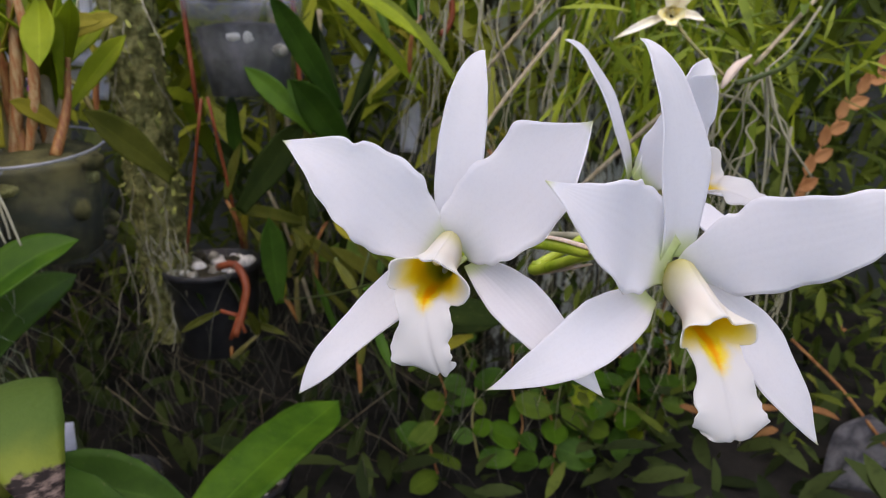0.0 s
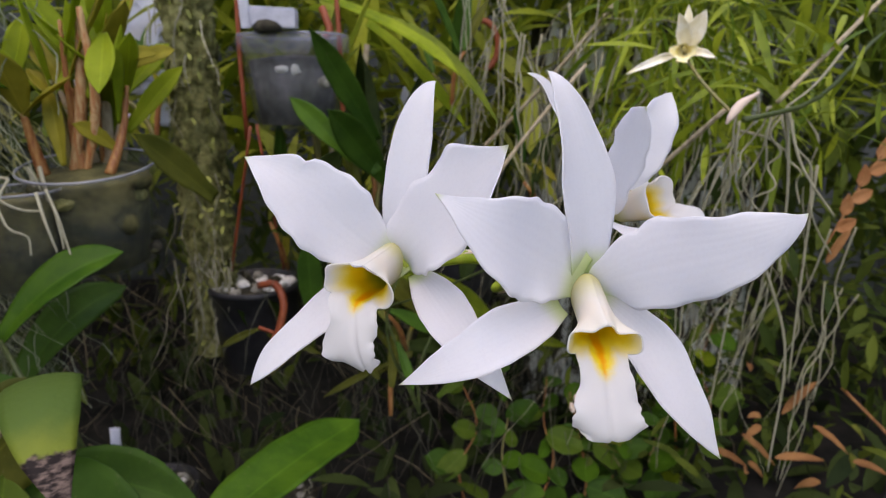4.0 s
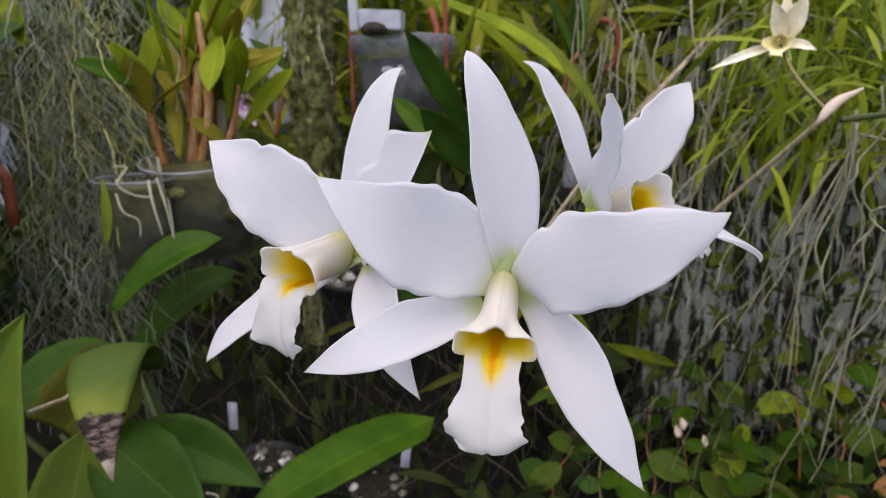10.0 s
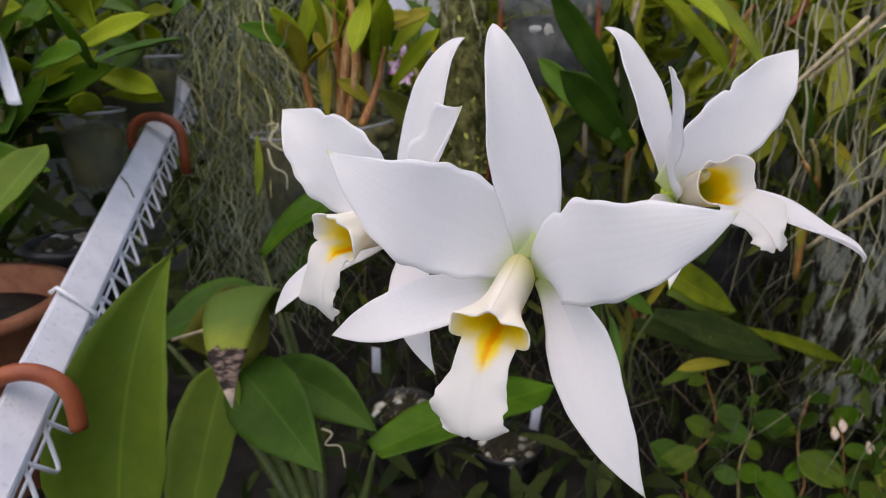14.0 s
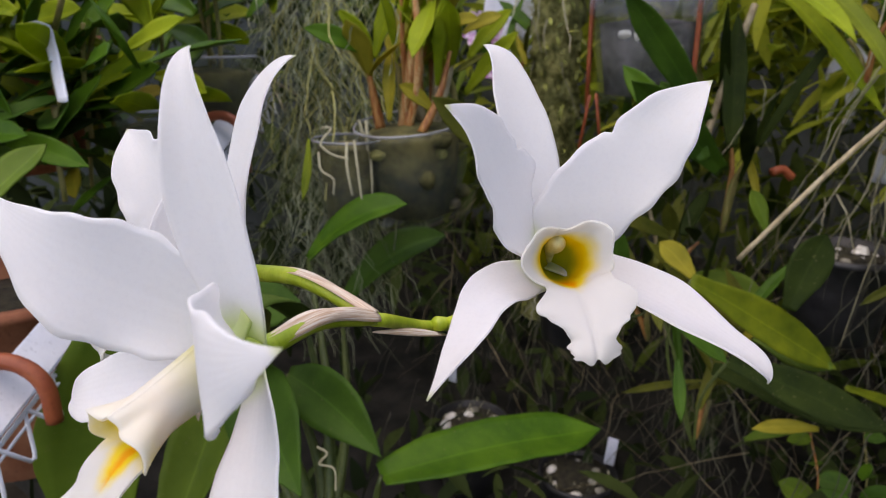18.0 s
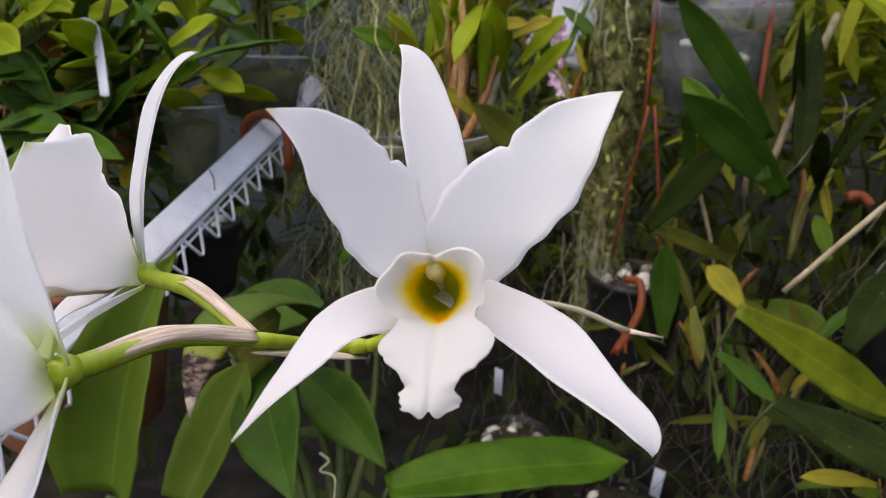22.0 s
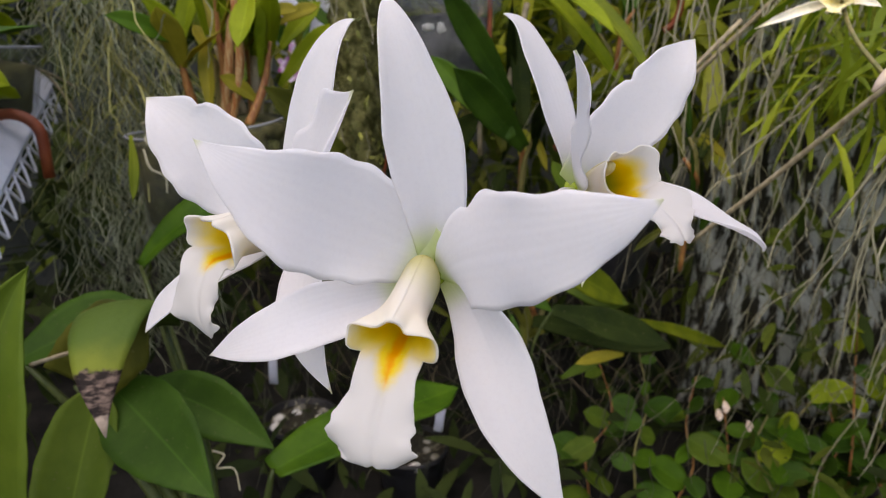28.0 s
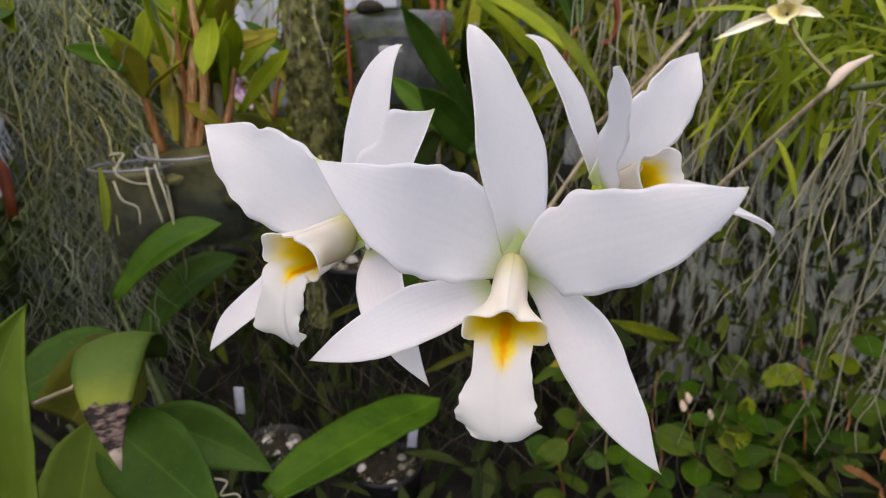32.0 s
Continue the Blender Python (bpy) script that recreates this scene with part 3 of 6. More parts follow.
def lip(places, across, wide, high, wing, flare, rim_top, port, board, parent, seed=0, sag=0.6, cap=2.2, spread=(1.55, 0.62), glow=1.0, skin=LIP, inside=THROAT, high_column=0.45):
    """The rolled lip with its yellow inner face, and the column under its roof."""
    tube_at, apron_at = lip_shape(*places, across, wide, high, wing, flare, rim_top, port, board, sag, seed, spread)
    rows, cols, low, wide_cols = 30, 57, 34, 25

    def layer(gap, thick):
        bms = (sheet([tuple(tube_at(i / (rows - 1), th, gap)) for i in range(rows) for th in np.linspace(-math.pi - 0.10, math.pi + 0.10, cols)], rows, cols, thick),
               sheet([tuple(apron_at(i / (low - 1), x, gap)) for i in range(low) for x in np.linspace(-1, 1, wide_cols)], low, wide_cols, thick))
        for k, bm in enumerate(bms):
            lay = bm.loops.layers.uv.active
            for f in bm.faces:
                for lp in f.loops:
                    u, v = lp[lay].uv
                    lp[lay].uv = (u, 0.5 * glow * v) if k == 0 else (0.5 + (u - 0.5) * 0.324, 0.5 * glow + (1 - 0.5 * glow) * v)
        tmp = bpy.data.meshes.new("apron")
        bms[1].to_mesh(tmp)
        bms[1].free()
        bms[0].from_mesh(tmp)
        bpy.data.meshes.remove(tmp)
        return bms[0]

    shell = part("lip", layer(0.0, 0.0002), skin, parent, "white lip rolled into a tube, with a ragged hanging apron")
    part("throat", layer(0.0004, 0), inside, shell, "deep yellow throat with an orange streak")
    b, roof = np.array(places[0]), [0.5 * tube_at(k, 0.0) + 0.5 * tube_at(k, math.pi) for k in (0.3, 0.55, 0.72, 0.80)]
    crest = [q + (tube_at(k, math.pi) - q) * high_column for q, k in zip(roof, (0.3, 0.55, 0.72, 0.80))]
    part("column", tube(curve([b, *crest], 12), [k * cap / 2200 for k in (0.8, 0.9, 1.1, 1.4, 1.7, 2.0, 2.2, 2.3, 2.4, 2.3, 1.8, 0.7)], 12), COLUMN, parent, "cream column tip inside the throat")


def flower(label, at, face, blades, seed, *mouth, **more):
    fl = thing("orchid_flower", label, "flower", at, "white orchid flowers on one stem")
    for k, (kind, spec) in enumerate(blades):
        part(kind, blade(face=face, ripple=1.15 if kind == "petal" else 0.4, thick=0.0005, rows=76, cols=19, seed=seed + k, **spec), PETAL, fl)
    lip(*mouth, fl, seed, **more)
    back = Vector(at) - Vector(face).normalized() * 0.004
    part("receptacle", tube([tuple(back), tuple(Vector(at) - Vector(face).normalized() * 0.001), tuple(Vector(at) + Vector(face).normalized() * 0.002)], [0.0030, 0.0044, 0.0030], 12), GREEN_STEM, fl, "pale green base of the flower")
    return fl


petals_a = (("petal", dict(base=(0.0353, -0.0864, 1.2786), tip=(-0.0168, -0.0868, 1.3189), bow=(-5.3, -0.6, 0.8), hook=(9.8, -10.2, 3.6), turn=(0.088, 0.179), root=5.5, port=(10.6, 14.6, 13.3, 7.9), board=(11.1, 15.9, 15.5, 10.6), cup=0.27, nick=(-1, 0.74, 0.16))), ("petal", dict(base=(0.0385, -0.0841, 1.2771), tip=(0.0725, -0.1197, 1.3252), bow=(-9.7, 0.3, -0.5), hook=(-5.8, -1.6, -12.8), turn=(0.321, -0.762), root=4.5, port=(10.4, 15.8, 18.2, 15.2), board=(11.2, 15.8, 16.8, 18.0), cup=0.21)))
sepals_a = (("sepal", dict(base=(0.037, -0.0832, 1.278), tip=(0.053, -0.0682, 1.3443), bow=(-3.0, -8.1, -1.7), hook=(-4.2, -5.3, 19.8), turn=(0.248, -0.092), root=4.5, port=(6.5, 7.9, 7.1, 3.9), board=(6.9, 8.1, 6.9, 4.0), cup=0.23)), ("sepal", dict(base=(0.0392, -0.0858, 1.279), tip=(-0.0179, -0.1014, 1.2376), bow=(0.8, -0.4, 6.3), hook=(-8.2, -9.6, 2.6), turn=(-0.036, 0.133), root=5.2, port=(7.4, 7.7, 6.1, 4.7), board=(6.9, 8.0, 6.0, 4.5), cup=0.19)), ("sepal", dict(base=(0.0437, -0.0884, 1.2741), tip=(0.0714, -0.1401, 1.2477), bow=(-2.7, -1.2, 5.3), hook=(-6.6, -11.3, 10.4), turn=(-0.249, 0.133), root=3.4, port=(6.2, 8.4, 7.5, 4.4), board=(6.2, 8.7, 7.3, 4.6), cup=0.25)))
flower(
    "white orchid flower facing away to the side, beside a second bloom", (0.0387, -0.0856, 1.2774), (-0.3316, -0.7988, 0.5019),
    petals_a + sepals_a,
    1, ((0.0368, -0.0867, 1.2800), (0.0245, -0.1153, 1.2796), (0.0258, -0.1261, 1.2526)), (-0.919, 0.328, 0.217), (4.8, 5.7), (8.6, 7.0), 3.2, 4.6, 4.4, (6.0, 6.2, 7.2, 11.6, 11.0, 8.0, 6.0), (5.9, 6.8, 8.0, 7.5, 5.4, 5.5, 5.0), glow=1.1)
petals_b = (("petal", dict(base=(0.0958, -0.1269, 1.283), tip=(0.0471, -0.1535, 1.316), bow=(-3.8, 4.4, 0.2), hook=(8.3, -11.3, -5.4), turn=(0.069, 0.326), root=6.8, port=(11.8, 15.2, 13.5, 7.1), board=(11.2, 14.4, 14.3, 8.1), cup=0.19)), ("petal", dict(base=(0.1000, -0.1285, 1.2785), tip=(0.148, -0.1577, 1.3092), bow=(-16.0, 0.5, 2.7), hook=(1.3, -23.5, 0.8), turn=(-0.251, 0.427), root=3.0, port=(9.9, 12.6, 10.9, 5.3), board=(7.6, 13.6, 10.4, 6.8), cup=-0.08, nick=(1, 0.34, 0.10))))
sepals_b = (("sepal", dict(base=(0.0968, -0.1253, 1.2844), tip=(0.0831, -0.1236, 1.3472), bow=(6.4, -4.8, -2.0), hook=(-0.1, -10.8, 18.4), turn=(0.294, 0.085), root=5.6, port=(7.5, 9.3, 6.4, 3.2), board=(7.8, 9.6, 6.5, 3.4), cup=0.32)), ("sepal", dict(base=(0.0892, -0.1282, 1.2734), tip=(0.0362, -0.1411, 1.2549), bow=(0.7, -7.5, 5.4), hook=(4.4, -13.7, 6.5), turn=(0.607, -0.323), root=3.1, port=(6.6, 8.6, 7.0, 4.2), board=(7.0, 8.5, 8.0, 4.5), cup=0.15)), ("sepal", dict(base=(0.0994, -0.1261, 1.2779), tip=(0.1351, -0.1512, 1.2306), bow=(6.1, -4.0, 6.1), hook=(-6.4, -9.4, 8.5), turn=(-0.100, -0.308), root=2.8, port=(5.9, 9.0, 8.6, 5.0), board=(5.6, 8.4, 7.5, 5.4), cup=0.24)))
flower(
    "large white orchid flower with a yellow throat, foremost on the stem", (0.0955, -0.1264, 1.2796), (-0.0314, -0.979, 0.2015),
    petals_b + sepals_b,
    11, ((0.0953, -0.1275, 1.2826), (0.0942, -0.1560, 1.2735), (0.0936, -0.1698, 1.2497)), (-0.998, 0.025, 0.051), (4.3, 5.1), (7.6, 4.9), 1.8, 4.4, 1.4, (6.1, 6.8, 7.6, 9.8, 10.6, 9.0, 6.5), (5.9, 6.2, 7.5, 8.2, 8.8, 9.4, 7.8))
petals_c = (("petal", dict(base=(0.1262, -0.0417, 1.2879), tip=(0.1265, -0.0919, 1.3351), bow=(-0.2, -8.6, 1.0), hook=(1.9, 5.7, 5.8), turn=(-0.177, 0.032), root=6.0, port=(11.0, 13.4, 10.8, 6.6), board=(10.0, 12.2, 11.9, 9.1), cup=0.15, nick=(-1, 0.52, 0.15))), ("petal", dict(base=(0.1259, -0.045, 1.2872), tip=(0.1644, -0.0237, 1.3386), bow=(0.4, -2.1, -2.5), hook=(-0.0, -7.2, 6.6), turn=(0.242, -0.341), root=7.3, port=(11.6, 12.6, 13.5, 9.0), board=(11.2, 12.6, 9.2, 6.1), cup=0.16, nick=(1, 0.60, 0.18))))
sepals_c = (("sepal", dict(base=(0.1251, -0.0349, 1.2887), tip=(0.0958, -0.0292, 1.3474), bow=(5.0, -3.6, 1.7), hook=(2.1, 0.9, 17.1), turn=(-0.209, 0.093), root=4.3, port=(6.8, 8.0, 6.5, 4.5), board=(6.3, 8.5, 7.3, 3.1), cup=0.17)), ("sepal", dict(base=(0.1295, -0.0476, 1.2837), tip=(0.1334, -0.1076, 1.272), bow=(-4.9, -5.6, 7.6), hook=(1.9, 3.7, 14.1), turn=(0.049, 0.993), root=4.9, port=(7.1, 8.2, 6.0, 3.8), board=(7.1, 8.0, 6.4, 5.7), cup=0.09)), ("sepal", dict(base=(0.1298, -0.0446, 1.2875), tip=(0.1916, -0.0469, 1.2685), bow=(1.8, -0.3, 7.6), hook=(23.5, -0.1, -1.4), turn=(0.168, -0.631), root=4.4, port=(6.7, 8.0, 8.4, 5.5), board=(6.7, 8.7, 5.3, 4.0), cup=0.35)))
flower(
    "white orchid flower with notched petals at the end of the stem", (0.1273, -0.0428, 1.287), (0.5858, -0.356, 0.7281),
    petals_c + sepals_c,
    21, ((0.1302, -0.0454, 1.2872), (0.1451, -0.0637, 1.2961), (0.1620, -0.0822, 1.2795)), (-0.724, -0.667, -0.172), (4.2, 7.0), (4.6, 7.8), 2.2, 3.2, 0.6, (6.5, 7.6, 12.2, 9.2, 5.6, 5.9, 5.4), (6.5, 7.6, 12.6, 9.6, 5.6, 5.8, 5.2), spread=(1.75, 0.85), cap=2.3, glow=1.22, high_column=0.70)

NODE = (0.0914, -0.0789, 1.2708)
RING = (0.0842, -0.0337, 1.2511)
stem = thing("flower_stem", "green flower stem with papery tan bracts, carrying three white blooms", "stem", NODE)
part("stalk", tube(curve([NODE, RING, (0.5 * (RING[0] + (0.1273, -0.0428, 1.287)[0]), 0.5 * (RING[1] + (0.1273, -0.0428, 1.287)[1]), 0.5 * (RING[2] + (0.1273, -0.0428, 1.287)[2]) - 0.004), (0.1273, -0.0428, 1.287)], 20), 0.0022, 10), GREEN_STEM, stem)


def sheath(line, radii, opening):
    """A papery half tube lying over a stalk, open below."""
    n = len(line)
    pts = []
    for i in range(n):
        d = Vector(line[min(i + 1, n - 1)]) - Vector(line[max(i - 1, 0)])
        d.normalize()
        s = d.cross(Vector((0, 0, 1))).normalized()
        u = s.cross(d)
        for k in range(11):
            a = opening * (k / 10 - 0.5) * 2
            pts.append(tuple(Vector(line[i]) + (s * math.sin(a) + u * math.cos(a)) * radii[i] * (1 + 0.10 * math.sin(3 * a + i * 0.5))))
    return sheet(pts, n, 11, 0.0003)


for place, lift, first, last, open_by in (((0.0387, -0.0856, 1.2774), 0.0045, 0, 14, 0.8), ((0.0955, -0.1264, 1.2796), 0.004, 0, 18, 1.6)):
    mid = tuple(0.5 * (a + b) for a, b in zip(NODE, place))
    past = tuple(a + 0.07 * (a - b) for a, b in zip(place, NODE))
    line = curve([NODE, (mid[0], mid[1], mid[2] + lift), place, past], 22)
    part("pedicel", tube(line, [0.0019 + 0.0009 * math.sin(2.2 * k / 21) for k in range(22)], 10), GREEN_STEM, stem)
    m = last - first
    part("bract", sheath(line[first:last], [0.0023 + 0.0009 * math.sin(math.pi * (k + 2) / (m + 2)) for k in range(m)], open_by), BRACT, stem, "streaked papery tan bract")
    low = [q + np.array((0, 0, -0.0016 * math.sin(math.pi * k / 8) - 0.0008)) for k, q in enumerate(line[1:10])]
    part("bract", sheath(low, [0.0016 + 0.0012 * math.sin(math.pi * k / 8) for k in range(9)], -0.8), BRACT, stem, "streaked papery tan bract")
runner = curve([NODE, RING], 9)
part("bract", sheath([q + np.array((0, 0, -0.0046 - 0.001 * math.sin(math.pi * k / 8))) for k, q in enumerate(runner)], [0.0008 + 0.0020 * math.sin(math.pi * k / 8) for k in range(9)], 1.2), BRACT, stem, "streaked papery tan bract")
part("ring", tube([runner[7], runner[8]], 0.0027, 10), GREEN_STEM, stem)
reach = curve([(0.1057, -0.0382, 1.2650), (0.0784, 0.0566, 1.2421), (0.094, 0.0905, 1.2308), (0.1063, 0.1065, 1.2211), (0.1181, 0.1238, 1.2156)], 20)
aerial = thing("aerial_root", "thick pale aerial root behind the blooms", "root", tuple(reach[0]))
part("root", tube(reach[:18], [0.0017 - 0.00002 * k for k in range(18)], 8), ROOT, aerial)
part("runner", tube(curve([reach[17], (0.070, 0.235, 1.160), (-0.030, 0.470, 1.050), (-0.0930, 0.6190, 0.992)], 20), [0.0010] * 20, 6), STEM_DARK, aerial, "thin dark stem reaching back to the plant")
part("tip", tube(reach[17:], [0.0013, 0.0010, 0.0004], 8), BRACT, aerial, "pale tan growing tip")

# ---- leaves of the orchid's own plant ----
PLANT = (-0.17, 0.12, 0.86)


def own(base, tip, *rest, **more):
    """A leaf of the orchid plant on its own cane."""
    leaf("leaf", base, tip, *rest, **more)
    low = (0.5 * (base[0] + PLANT[0]), 0.5 * (base[1] + PLANT[1]) + 0.02, 0.5 * (base[2] + PLANT[2]) - 0.01)
    part("pseudobulb", tube(curve([PLANT, low, base], 12), [0.004, 0.005, 0.006, 0.006, 0.006, 0.0055, 0.005, 0.0045, 0.004, 0.0035, 0.003, 0.002], 10), STEM_DARK, plant)


plant = thing("orchid_plant", "orchid plant with glossy green leaves, one burnt at its tip", "plant", PLANT)
own((-0.2495, -0.0271, 1.0021), (-0.2212, 0.038, 1.1987), 84, LEAF_NEAR, "broad upright green leaf with a pale midrib fold", (0.2, -1, 0.35), (-4.1, -15.4, 9.2), (-10.2, -10.9, 18.5), 0.45, 0.22, (0.263, 0.044), (1.02, 0.97, 0.71, 0.35), 0.73, parent=plant, seed=3)
own((-0.2239, 0.0199, 0.9859), (-0.2420, 0.1000, 1.0800), 58, LEAF_NEAR, "upright green leaf behind the broad one", (0.3, -1, 0.3), (-4, 0, 4), None, 0.1, 0.3, (0, 0), (0.9, 1.0, 0.95, 0.7), 0.7, parent=plant, seed=4)
own((-0.245, 0.185, 1.09), (-0.150, 0.004, 1.104), 45, LEAF_BURNT, "green leaf with a burnt brown tip, bent downwards", (0, 0, 1), (0, 0, 66), (0, -34, 92), -0.18, 0.0, (0, 0), (0.9, 1.0, 1.0, 0.66), 0.6, parent=plant, seed=5)
own((-0.1383, 0.1711, 0.9645), (-0.0148, 0.3916, 0.9462), 62, LEAF_MID, "glossy green strap leaf, arching over the pots", (-0.1, -0.6, 1), (0, 0, 14), (0, 0, 12), 0.1, 0.16, (0.0, 0), (0.85, 1.0, 1.0, 0.86), 0.45, parent=plant, seed=6)
# LEAF_DARK on the low leaves below puts their shade into the green.
own((-0.2379, 0.1064, 1.0695), (-0.1206, 0.0622, 1.0187), 66, LEAF_DARK, "dark green pointed leaf hanging forward", (0.2, -0.8, 0.9), (0, -6, 12), None, 0.1, 0.16, (0.1, 0), (0.8, 1.0, 0.85, 0.45), parent=plant, seed=7)
own((-0.2474, 0.16, 1.0403), (-0.1283, 0.1615, 0.9941), 54, LEAF_DARK, "dark green glossy leaf beside a strap leaf", (0.0, -0.7, 1), (0, 0, 12), None, 0.1, 0.16, (0.1, 0), (0.8, 1.0, 0.85, 0.45), parent=plant, seed=8)
own((-0.3417, 0.1194, 1.0758), (-0.278, 0.2099, 1.0927), 60, LEAF_DARK, "dark leaf behind the burnt one", (0, -0.8, 0.8), (0, 0, 10), None, 0.1, 0.16, (0.2, 0), parent=plant, seed=9)
own((-0.2614, 0.0939, 1.0752), (-0.191, 0.1037, 1.138), 64, LEAF_OLIVE, "blunt grey-green leaf standing up", (0.3, -1, 0.3), (-6, 0, 4), None, 0.1, 0.2, (0, 0), (0.95, 1.0, 1.0, 0.85), 0.9, parent=plant, seed=10)
own((-0.34, 0.2772, 1.109), (-0.2444, 0.3452, 1.1747), 44, LEAF_MID, "arching green strap leaf", (0.1, -0.7, 1), (0, 0, 30), (0, 0, 26), 0.1, 0.25, (0, 0), parent=plant, seed=12)
own((-0.4135, 0.3989, 0.9921), (-0.3251, 0.5315, 1.08), 62, LEAF_DARK, "arching dark green strap leaf", (0.1, -0.7, 1), (0, 0, 44), (0, 0, 36), 0.1, 0.25, (0, 0), parent=plant, seed=13)

part("pot", lathe([(0.06, 0), (0.075, 0.34), (0.078, 0.36), (0.07, 0.36), (0.06, 0.34)], (PLANT[0], PLANT[1], 0.505), 32), BLACK, plant, "black plastic pot")

# ---- pots ----
def pot(name, centre, r, h, material, label, rim=0.006, fill=0.8, wall=0.003, taper=0.8, group="", mix=None):
    """An open pot whose rim lies at centre, with its planting mix."""
    x, y, z = centre
    p = thing(name, label, "pot", (x, y, z - h), group)
    prof = [(r * taper * 0.9, 0), (r * taper, 0.004), (r * (taper + 1) / 2, h / 2), (r * 0.985, h - 0.012), (r + rim, h - 0.010), (r + rim, h), (r - wall, h), (r - wall * 1.3, h * 0.6), (r * taper - wall, 0.006)]
    body = part("body", lathe(prof, (x, y, z - h), 40), material, p)
    if material is CLEAR:
        part("rim", tube([(x + (r + rim * 0.6) * math.cos(a), y + (r + rim * 0.6) * math.sin(a), z) for a in np.linspace(0, 6.2832, 41)], 0.0016, 6), POT_RIM, body, "pale moulded rim")
        if name == "hanging_pot":
            part("rim_band", lathe([(r + rim - 0.003, -0.024), (r + rim + 0.0012, -0.024), (r + rim + 0.0012, -0.001), (r + rim - 0.003, -0.001)], (x, y, z), 40), HAZE, body, "hazy band below the rim")
    part("planting_mix", lathe([(r * taper * 0.86, 0.008), (r * 0.92 * (taper + fill * (1 - taper)), h * fill), (r * 0.4, h * fill + 0.006), (0.002, h * fill + 0.008)], (x, y, z - h), 24), mix or POT_MIX if material is CLEAR else DARK_MIX, p)
    return p


def stones_on(p, centre, r, n, size, seed):
    rnd = random.Random(seed)
    for k in range(n):
        a, q = rnd.uniform(0, 6.3), r * math.sqrt(rnd.random())
        part("pebble", pebble((centre[0] + q * math.cos(a), centre[1] + q * math.sin(a), centre[2] + rnd.uniform(0, size * 0.7)), size * rnd.uniform(0.4, 1.45), seed * 50 + k), rnd.choice((PERLITE, PERLITE, DULL_STONE, DARK_MIX)), p)


CLEAR_POT = (-0.305, 0.445, 1.257)
pot("clear_pot", CLEAR_POT, 0.068, 0.122, CLEAR, "hazy clear plastic pot of tall cane orchids, tipped forward", 0.004, 0.9)
rnd = random.Random(31)
chips = bpy.data.objects["clear_pot"]
for k in range(18):
    a, h = rnd.uniform(0, 6.283), rnd.uniform(-0.115, -0.012)
    q = 0.068 * (0.90 + 0.09 * (1 + h / 0.122) - 0.10)
    part("bark_chip", pebble((CLEAR_POT[0] + q * math.cos(a), CLEAR_POT[1] + q * math.sin(a), CLEAR_POT[2] + h), rnd.uniform(0.006, 0.013), 400 + k), rnd.choice((DARK_MIX, BARK, POT_MIX, POT_MIX)), chips)
chips.rotation_euler = (radians(9), 0, 0)
HANG = (-0.111, 0.701, 1.409)
hp = pot("hanging_pot", HANG, 0.076, 0.135, CLEAR, "clear plastic hanging pot with pale stones showing through", 0.005, 0.74, taper=0.82, mix=GREY_MIX)
for q, r in (((-0.1195, 0.6470, 1.3601), 0.0125), ((-0.1015, 0.6470, 1.3610), 0.0130), ((-0.0640, 0.6620, 1.3420), 0.0120), ((-0.1480, 0.6680, 1.3300), 0.0090), ((-0.0850, 0.6580, 1.3250), 0.0110)):
    part("pebble", pebble(q, r, int(-q[0] * 9000)), PERLITE if r > 0.0122 else DULL_STONE, hp)
for dx in (-0.074, 0.07):
    part("hanger_wire", tube(curve([(HANG[0] + dx, HANG[1] - 0.02, HANG[2] - 0.15), (HANG[0] + dx, HANG[1] - 0.022, HANG[2]), (HANG[0] + dx * 0.4, HANG[1], HANG[2] + 0.5)], 12), 0.0035, 8), RUST, hp, "orange plastic hanger")
bracket = thing("pot_bracket", "white plastic bracket clipped to the hanging pot's rim", "bracket", (-0.128, 0.622, 1.4100))
for name, size, at, spin in (("tray", (0.064, 0.030, 0.026), (-0.1245, 0.622, 1.4270), 3), ("tab", (0.0135, 0.0040, 0.060), (-0.1590, 0.6060, 1.4420), -2)):
    bm = bmesh.new()
    box(bm, None, size, Matrix.Translation(at) @ pose(0, 0, 0, 0, spin, 0))
    bmesh.ops.bevel(bm, geom=bm.edges[:], offset=0.0018, segments=2, affect="EDGES")
    for p in part(name, bm, GREY_PLASTIC, bracket).data.polygons:
        p.use_smooth = False
part("peg", tube(curve([(-0.148, 0.612, 1.4130), (-0.130, 0.606, 1.4150), (-0.112, 0.610, 1.4120)], 10), [0.005, 0.0075, 0.009, 0.0095, 0.0095, 0.009, 0.0085, 0.008, 0.006, 0.003], 10), DARK_MIX, bracket, "dark brown peg under the tray")
part("inner_hook", tube(curve([(-0.066, 0.700, 1.448), (-0.060, 0.694, 1.432), (-0.056, 0.690, 1.412), (-0.064, 0.690, 1.405)], 12), 0.0055, 8), RUST, hp, "orange plastic hanger")
BLACK_POT = (-0.2103, 0.7586, 1.013)
bp = pot("black_pot", BLACK_POT, 0.076, 0.15, BLACK, "black plastic pot topped with white pebbles, with an orange clip", 0.003, 0.9)
stones_on(bp, (BLACK_POT[0], BLACK_POT[1], BLACK_POT[2] - 0.010), 0.062, 34, 0.010, 4)
for a, q in (((-0.2382, 0.7271, 1.0402), (-0.1764, 0.6706, 1.2793)), ((-0.1517, 0.7196, 1.0445), (-0.1673, 0.6703, 1.2817))):
    part("hanger_wire", tube(curve([a, q], 6), 0.0024, 6), RUST, bp, "orange plastic hanger")
